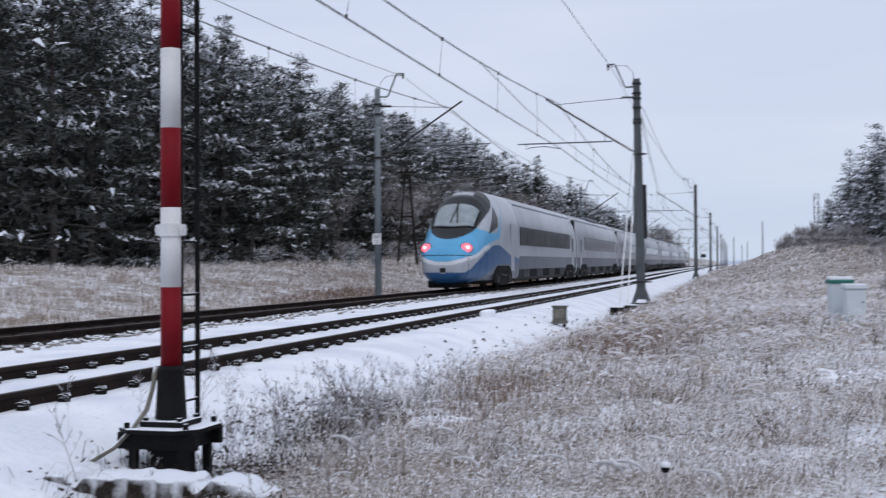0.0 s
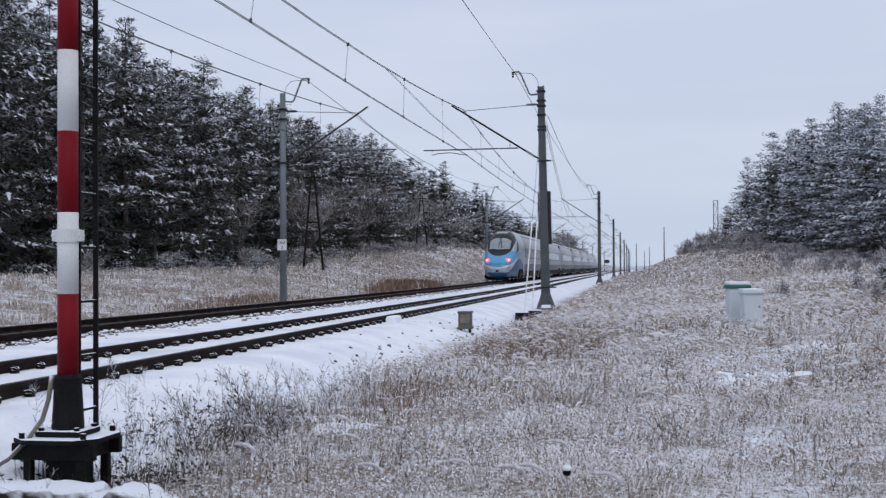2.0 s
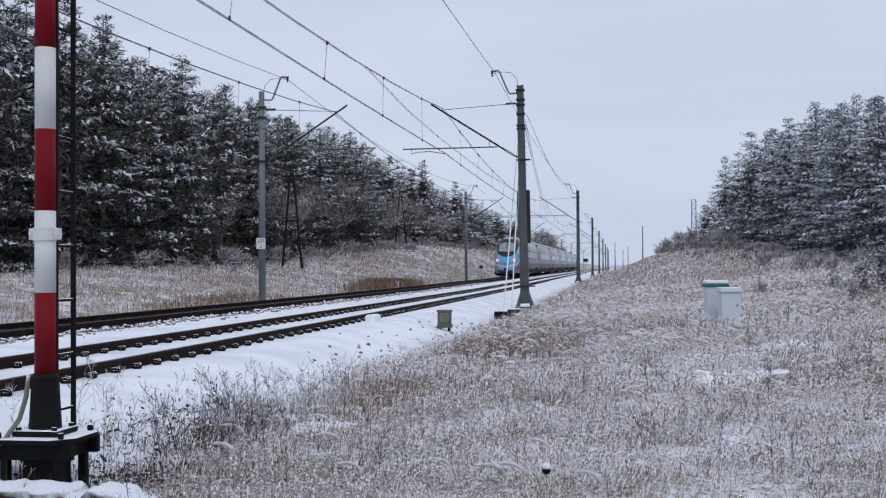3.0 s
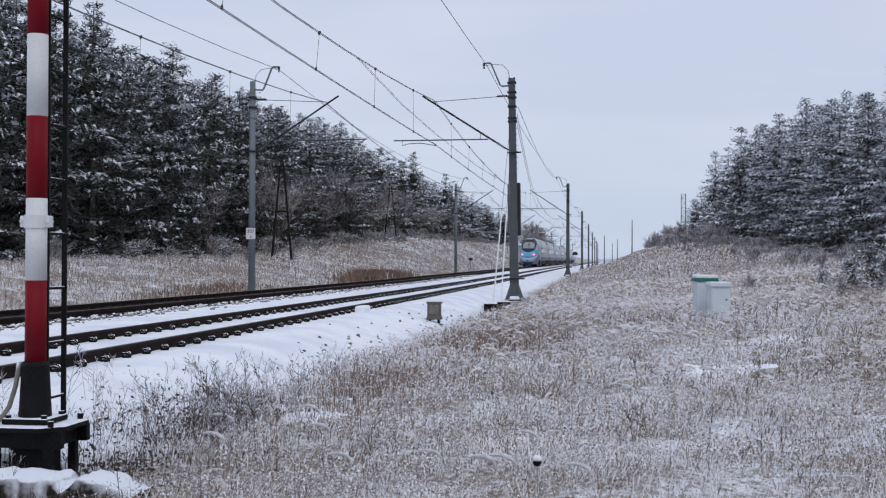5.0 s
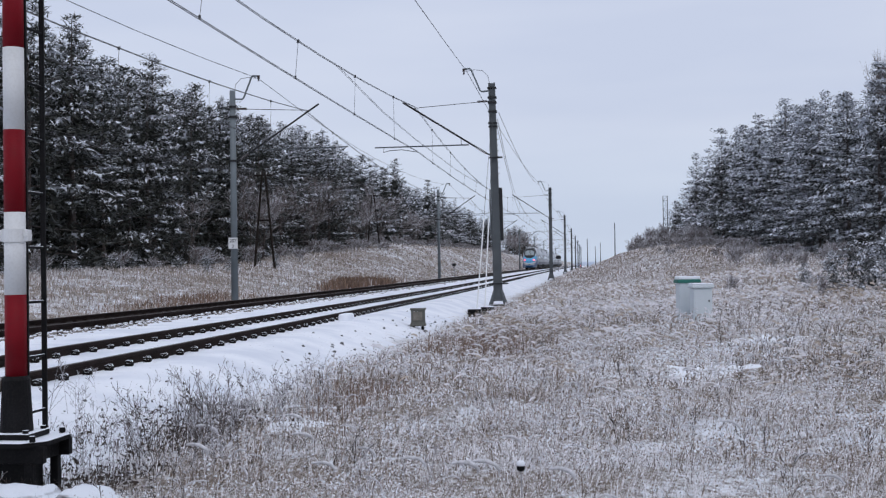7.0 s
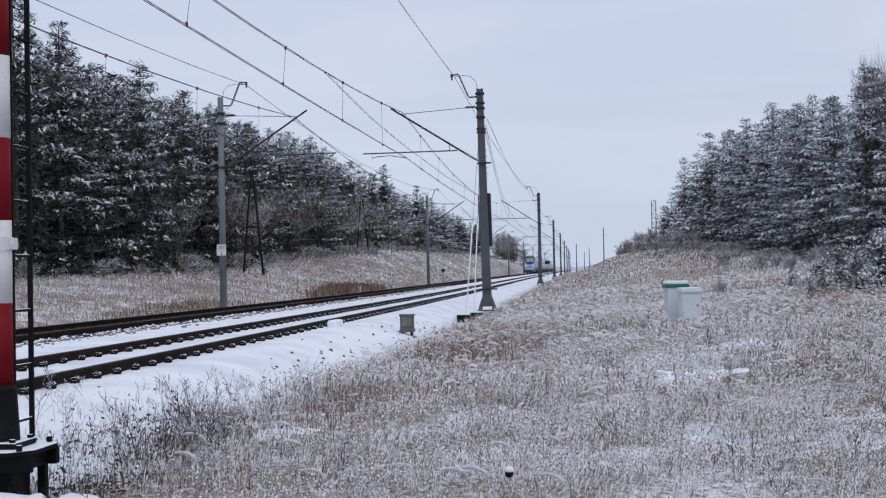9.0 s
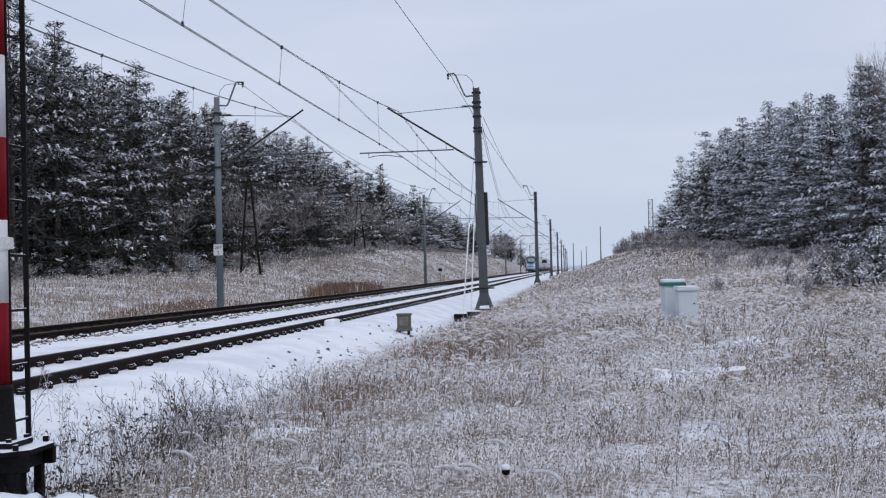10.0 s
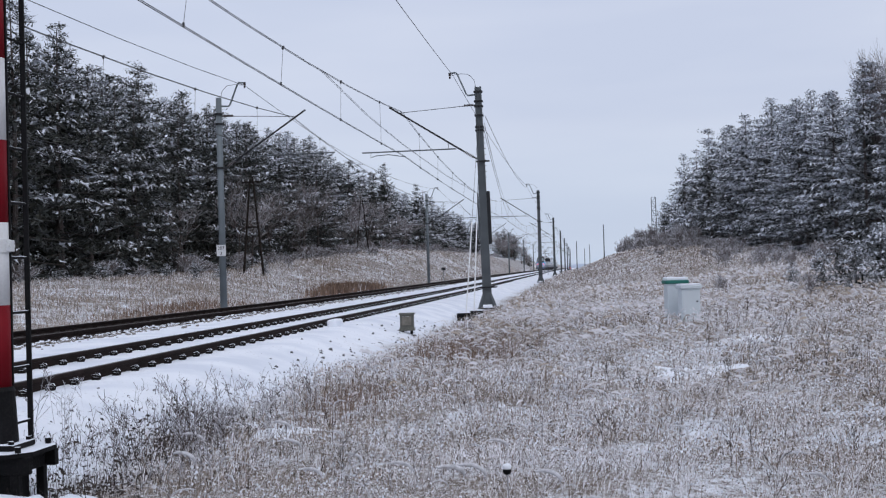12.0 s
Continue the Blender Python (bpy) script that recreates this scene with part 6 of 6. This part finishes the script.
        out.append(blades(rng, x, y, h * rng.uniform(0.5, 1.1, n), w * rng.uniform(0.6, 1.3, n), np.abs(rng.normal(0.15, 0.2, n))))
    v, f = stack(out)
    tagged(raw("dry_reeds", v, f, M_REED), "patches of brown dry reeds", "grass", kind="stuff")
    # dark weeds and litter where the thin snow meets the grass
    n = 3400
    q = rng.random(n)
    y = 6.4 + 6.4 * q ** 1.3
    x = -3.45 - 0.40 * q + rng.normal(0, 0.34, n)
    keep = patchy(2.2 * x, 1.6 * y) + rng.normal(0, 0.15, n) > 0.38
    x, y = x[keep], y[keep]
    m = len(x)
    v, f = stack([blades(rng, x, y, rng.uniform(0.06, 0.24, m), 0.0045 * rng.uniform(0.6, 1.4, m), np.abs(rng.normal(0.6, 0.5, m))),
                  flecks(rng, x + rng.normal(0, 0.06, m), y + rng.normal(0, 0.1, m), rng.uniform(0, 0.05, m), rng.uniform(0.012, 0.032, m))])
    tagged(raw("weed_litter", v, f, M_LITTER), "dark dead weeds and leaf litter poking through snow", "weeds", kind="stuff")


build_grass()


def build_snow_patches():
    """Smooth lumps of snow where no grass stands."""
    rng = np.random.default_rng(71)
    out = []
    for cx, cy, rx, ry in OPEN_SNOW:
        na, nr = 60, 12
        a = np.linspace(0, 2 * np.pi, na, endpoint=False)
        wob = 0.78 + 0.16 * np.sin(3 * a + rng.uniform(0, 6)) + 0.12 * np.sin(7 * a + rng.uniform(0, 6)) + 0.08 * np.sin(13 * a + rng.uniform(0, 6)) + rng.normal(0, 0.05, na)
        r = np.linspace(0.02, 1, nr)[:, None]
        x, y = cx + rx * r * wob * np.cos(a), cy + ry * r * wob * np.sin(a)
        z = ground_z(x, y) + 0.042 * (1 - r ** 2) - 0.028 + rng.normal(0, 0.015, x.shape) + 0.015 * np.sin(5 * x) * np.sin(4 * y)
        v = np.stack([x, y, z], -1).reshape(-1, 3)
        i, j = np.meshgrid(np.arange(nr - 1), np.arange(na), indexing="ij")
        k = (j + 1) % na
        out.append((v, np.stack([i * na + j, i * na + na + j, i * na + na + k, i * na + k], -1).reshape(-1, 4)))
    v, f = stack(out)
    tagged(raw("snow_patches", v, f, M_SNOWCAP, smooth=True), "open patches of fresh snow between the grass", "snow", kind="stuff")


build_snow_patches()


def build_arches():
    """Rimed seed heads bowed over by their load of snow."""
    rng = np.random.default_rng(44)
    vs, fs, o = [], [], 0
    large = ((-2.29, 8.77), (-1.75, 7.2), (-1.22, 7.45), (-0.78, 6.45), (-0.26, 6.78), (-2.86, 8.05), (-1.67, 8.27), (-0.62, 7.8), (-0.7, 6.5), (0.9, 8.6), (-2.5, 9.4), (-3.0, 8.6))
    for k in range(1500):
        y = 4.9 + 38 * rng.random() ** 0.62
        x = float(edge_x(y)) + 0.5 + (0.27 * y + 1 - float(edge_x(y))) * rng.random()
        z0 = float(ground_z(x, y))
        h, ln, az = rng.uniform(0.10, 0.28), rng.uniform(0.05, 0.13), rng.uniform(-0.9, 0.9) + (math.pi if rng.random() < 0.35 else 0)
        r = rng.uniform(0.004, 0.008) * (1 if y < 14 else 1.6)
        if k < len(large):
            (x, y), h, ln, r, az = large[k], rng.uniform(0.2, 0.26), rng.uniform(0.09, 0.13), rng.uniform(0.010, 0.014), rng.uniform(-0.4, 0.4)
            z0 = float(ground_z(x, y))
        pts = []
        for i in range(6):
            u = i / 5
            a = math.pi * (0.35 + 0.75 * u)
            pts.append(Vector((x + math.cos(az) * ln * (0.5 - math.cos(a)), y + math.sin(az) * ln * (0.5 - math.cos(a)), z0 + h + ln * 0.55 * math.sin(a))))
        n = 5
        for i, p in enumerate(pts):
            rr = r * (0.5, 0.9, 1.15, 1.1, 0.85, 0.35)[i]
            d = (pts[min(i + 1, 5)] - pts[max(i - 1, 0)]).normalized()
            s = d.cross(Vector((0, 0, 1))).normalized()
            t = s.cross(d)
            for j in range(n):
                q = 2 * math.pi * j / n
                vs.append((p + s * rr * math.cos(q) + t * rr * math.sin(q))[:])
        for i in range(5):
            for j in range(n):
                fs.append((o + i * n + j, o + i * n + (j + 1) % n, o + (i + 1) * n + (j + 1) % n, o + (i + 1) * n + j))
        o += 6 * n
    tagged(raw("seed_heads", np.array(vs), np.array(fs), M_RIME, smooth=True), "bowed grass heads crusted with rime", "grass", kind="stuff")
    # light bowed plumes over the middle of the field
    n = 9000
    y = 10 + 48 * rng.random(n) ** 0.9
    x0 = edge_x(y) + 0.5
    x = x0 + (np.minimum(0.29 * y + 1.0, 14) - x0) * rng.random(n)
    keep = rng.random(n) < cover(x, y) ** 1.5 * np.interp(y, [10, 17, 24, 58], [0.2, 0.6, 1, 1])
    x, y = x[keep], y[keep]
    m = len(x)
    z = ground_z(x, y)
    h, ln = rng.uniform(0.16, 0.40, m), rng.uniform(0.05, 0.15, m)
    az = rng.normal(0.0, 1.0, m) + np.where(rng.random(m) < 0.3, np.pi, 0)
    w = (0.0035 + 0.00042 * y) * rng.uniform(0.7, 1.4, m)
    rows = []
    for u in np.linspace(0, 1, 6):
        a = np.pi * (0.42 + 0.62 * u)
        c = np.stack([x + np.cos(az) * ln * (0.4 - np.cos(a)), y + np.sin(az) * ln * (0.4 - np.cos(a)), z + h * 0.8 + ln * 0.6 * np.sin(a)], 1)
        half = np.stack([0 * w, 0 * w, w * (0.35 + 0.8 * math.sin(math.pi * min(1, u + 0.15)))], 1)
        rows += [c - half, c + half]
    v = np.stack(rows, 1).reshape(-1, 3)
    k = np.arange(m)[:, None] * 12
    f = np.concatenate([k + np.array([[2 * i, 2 * i + 2, 2 * i + 3, 2 * i + 1]]) for i in range(5)])
    tagged(raw("bowed_plumes", v, f, M_PLUME), "pale bowed grass plumes white with rime", "grass", kind="stuff")


build_arches()


def build_weeds():
    """Dry branching weed stems."""
    rng = np.random.default_rng(55)
    spots = []
    for cx, cy, rx, ry, n, h in ((-3.9, 8.9, 0.35, 0.7, 34, 0.5), (-3.3, 9.9, 0.4, 0.9, 46, 0.5), (-2.9, 8.4, 0.4, 0.7, 34, 0.42), (-3.2, 12.6, 0.35, 1.0, 34, 0.45),
                                 (1.9, 10.5, 1.0, 1.6, 20, 0.28), (3.5, 15, 1.1, 2.6, 34, 0.38), (0.9, 14, 1.8, 4, 18, 0.34), (4, 20, 2, 4, 24, 0.5), (2.5, 9.0, 0.3, 0.4, 14, 0.22), (-1.4, 7.5, 1.5, 2, 36, 0.4)):
        for _ in range(n):
            spots.append((cx + rx * rng.normal(), cy + ry * rng.normal(), h * rng.uniform(0.6, 1.25)))
    segs, dark = [], []
    for x, y, h in spots:
        z = float(ground_z(x, y)) - 0.02
        lean = Vector((rng.normal(0, 0.16), rng.normal(0, 0.16), 1)).normalized()
        p, q = Vector((x, y, z)), Vector((x, y, z)) + lean * h
        w = 0.0016 + 0.00012 * y
        segs.append((p, q, w, w * 0.6))
        for _ in range(rng.integers(4, 9)):
            a = p.lerp(q, rng.uniform(0.35, 0.95))
            d = (lean + Vector((rng.normal(0, 0.6), rng.normal(0, 0.6), rng.uniform(0.0, 0.3)))).normalized()
            b = a + d * h * rng.uniform(0.15, 0.38)
            segs.append((a, b, w * 0.7, w * 0.5))
            for _ in range(3):
                c = a.lerp(b, rng.uniform(0.4, 1))
                e = c + (d + Vector((rng.normal(0, 0.7), rng.normal(0, 0.7), 0.2))).normalized() * h * 0.09
                segs.append((c, e, w * 0.6, w * 0.9))
        dark += [bool(x > 0.2 or rng.random() < 0.3)] * (len(segs) - len(dark))
    v, f = ribbons([sg for sg, d in zip(segs, dark) if not d], rng)
    tagged(raw("dry_weeds", v, f, M_TWIG), "dry branching weed stems touched with frost", "weeds", kind="stuff")
    v, f = ribbons([sg for sg, d in zip(segs, dark) if d], rng)
    tagged(raw("dark_weeds", v, f, M_LITTER), "dark dry branching weed stems in the snow", "weeds", kind="stuff")
    # a lone round seed head with a cap of snow
    x, y = -0.41, 6.7
    z = float(ground_z(x, y))
    t = tagged(empty("seed_head_plant", pose(x, y, z)), "dark round seed head capped with snow on a thin stem", "plant")
    part("stem", rod(bm_new(), (0.01, 0, -0.05), (0, 0, -0.13 - z), 0.004, n=5), M_TWIG, t)
    b = bm_new()
    bmesh.ops.create_icosphere(b, subdivisions=2, radius=0.026)
    bmesh.ops.translate(b, vec=(0, 0, -0.125 - z), verts=b.verts)
    part("head", b, M_BLACK, t, "dark dried head", smooth=True)
    b = bm_new()
    bmesh.ops.create_icosphere(b, subdivisions=2, radius=0.028)
    bmesh.ops.transform(b, matrix=Matrix.Translation((0, 0, -0.105 - z)) @ Matrix.Diagonal((1, 1, 0.75, 1)), verts=b.verts)
    part("snow_cap", b, M_SNOWCAP, t, "cap of snow", smooth=True)


build_weeds()


# ---------------------------------------------------------------- what moves
def motions():
    rows = ((0, 44.6), (1, 69.0), (2, 93.4), (3, 118.0), (4, 143.0), (5, 168.0), (6, 193.3), (7, 218.6), (8, 243.6), (9, 268.8), (10, 293.9), (11, 319.0), (12, 344.0))
    for_train = [(t, y, float(rise(y + 20)), math.degrees(math.atan2(float(rise(y + 40) - rise(y)), 40.0))) for t, y in rows]
    walk(TRAIN, [(t, pose(FAR_AXIS, y, z - 20 * math.tan(radians(a)), a, 0, 0)) for t, y, z, a in for_train])


motions()
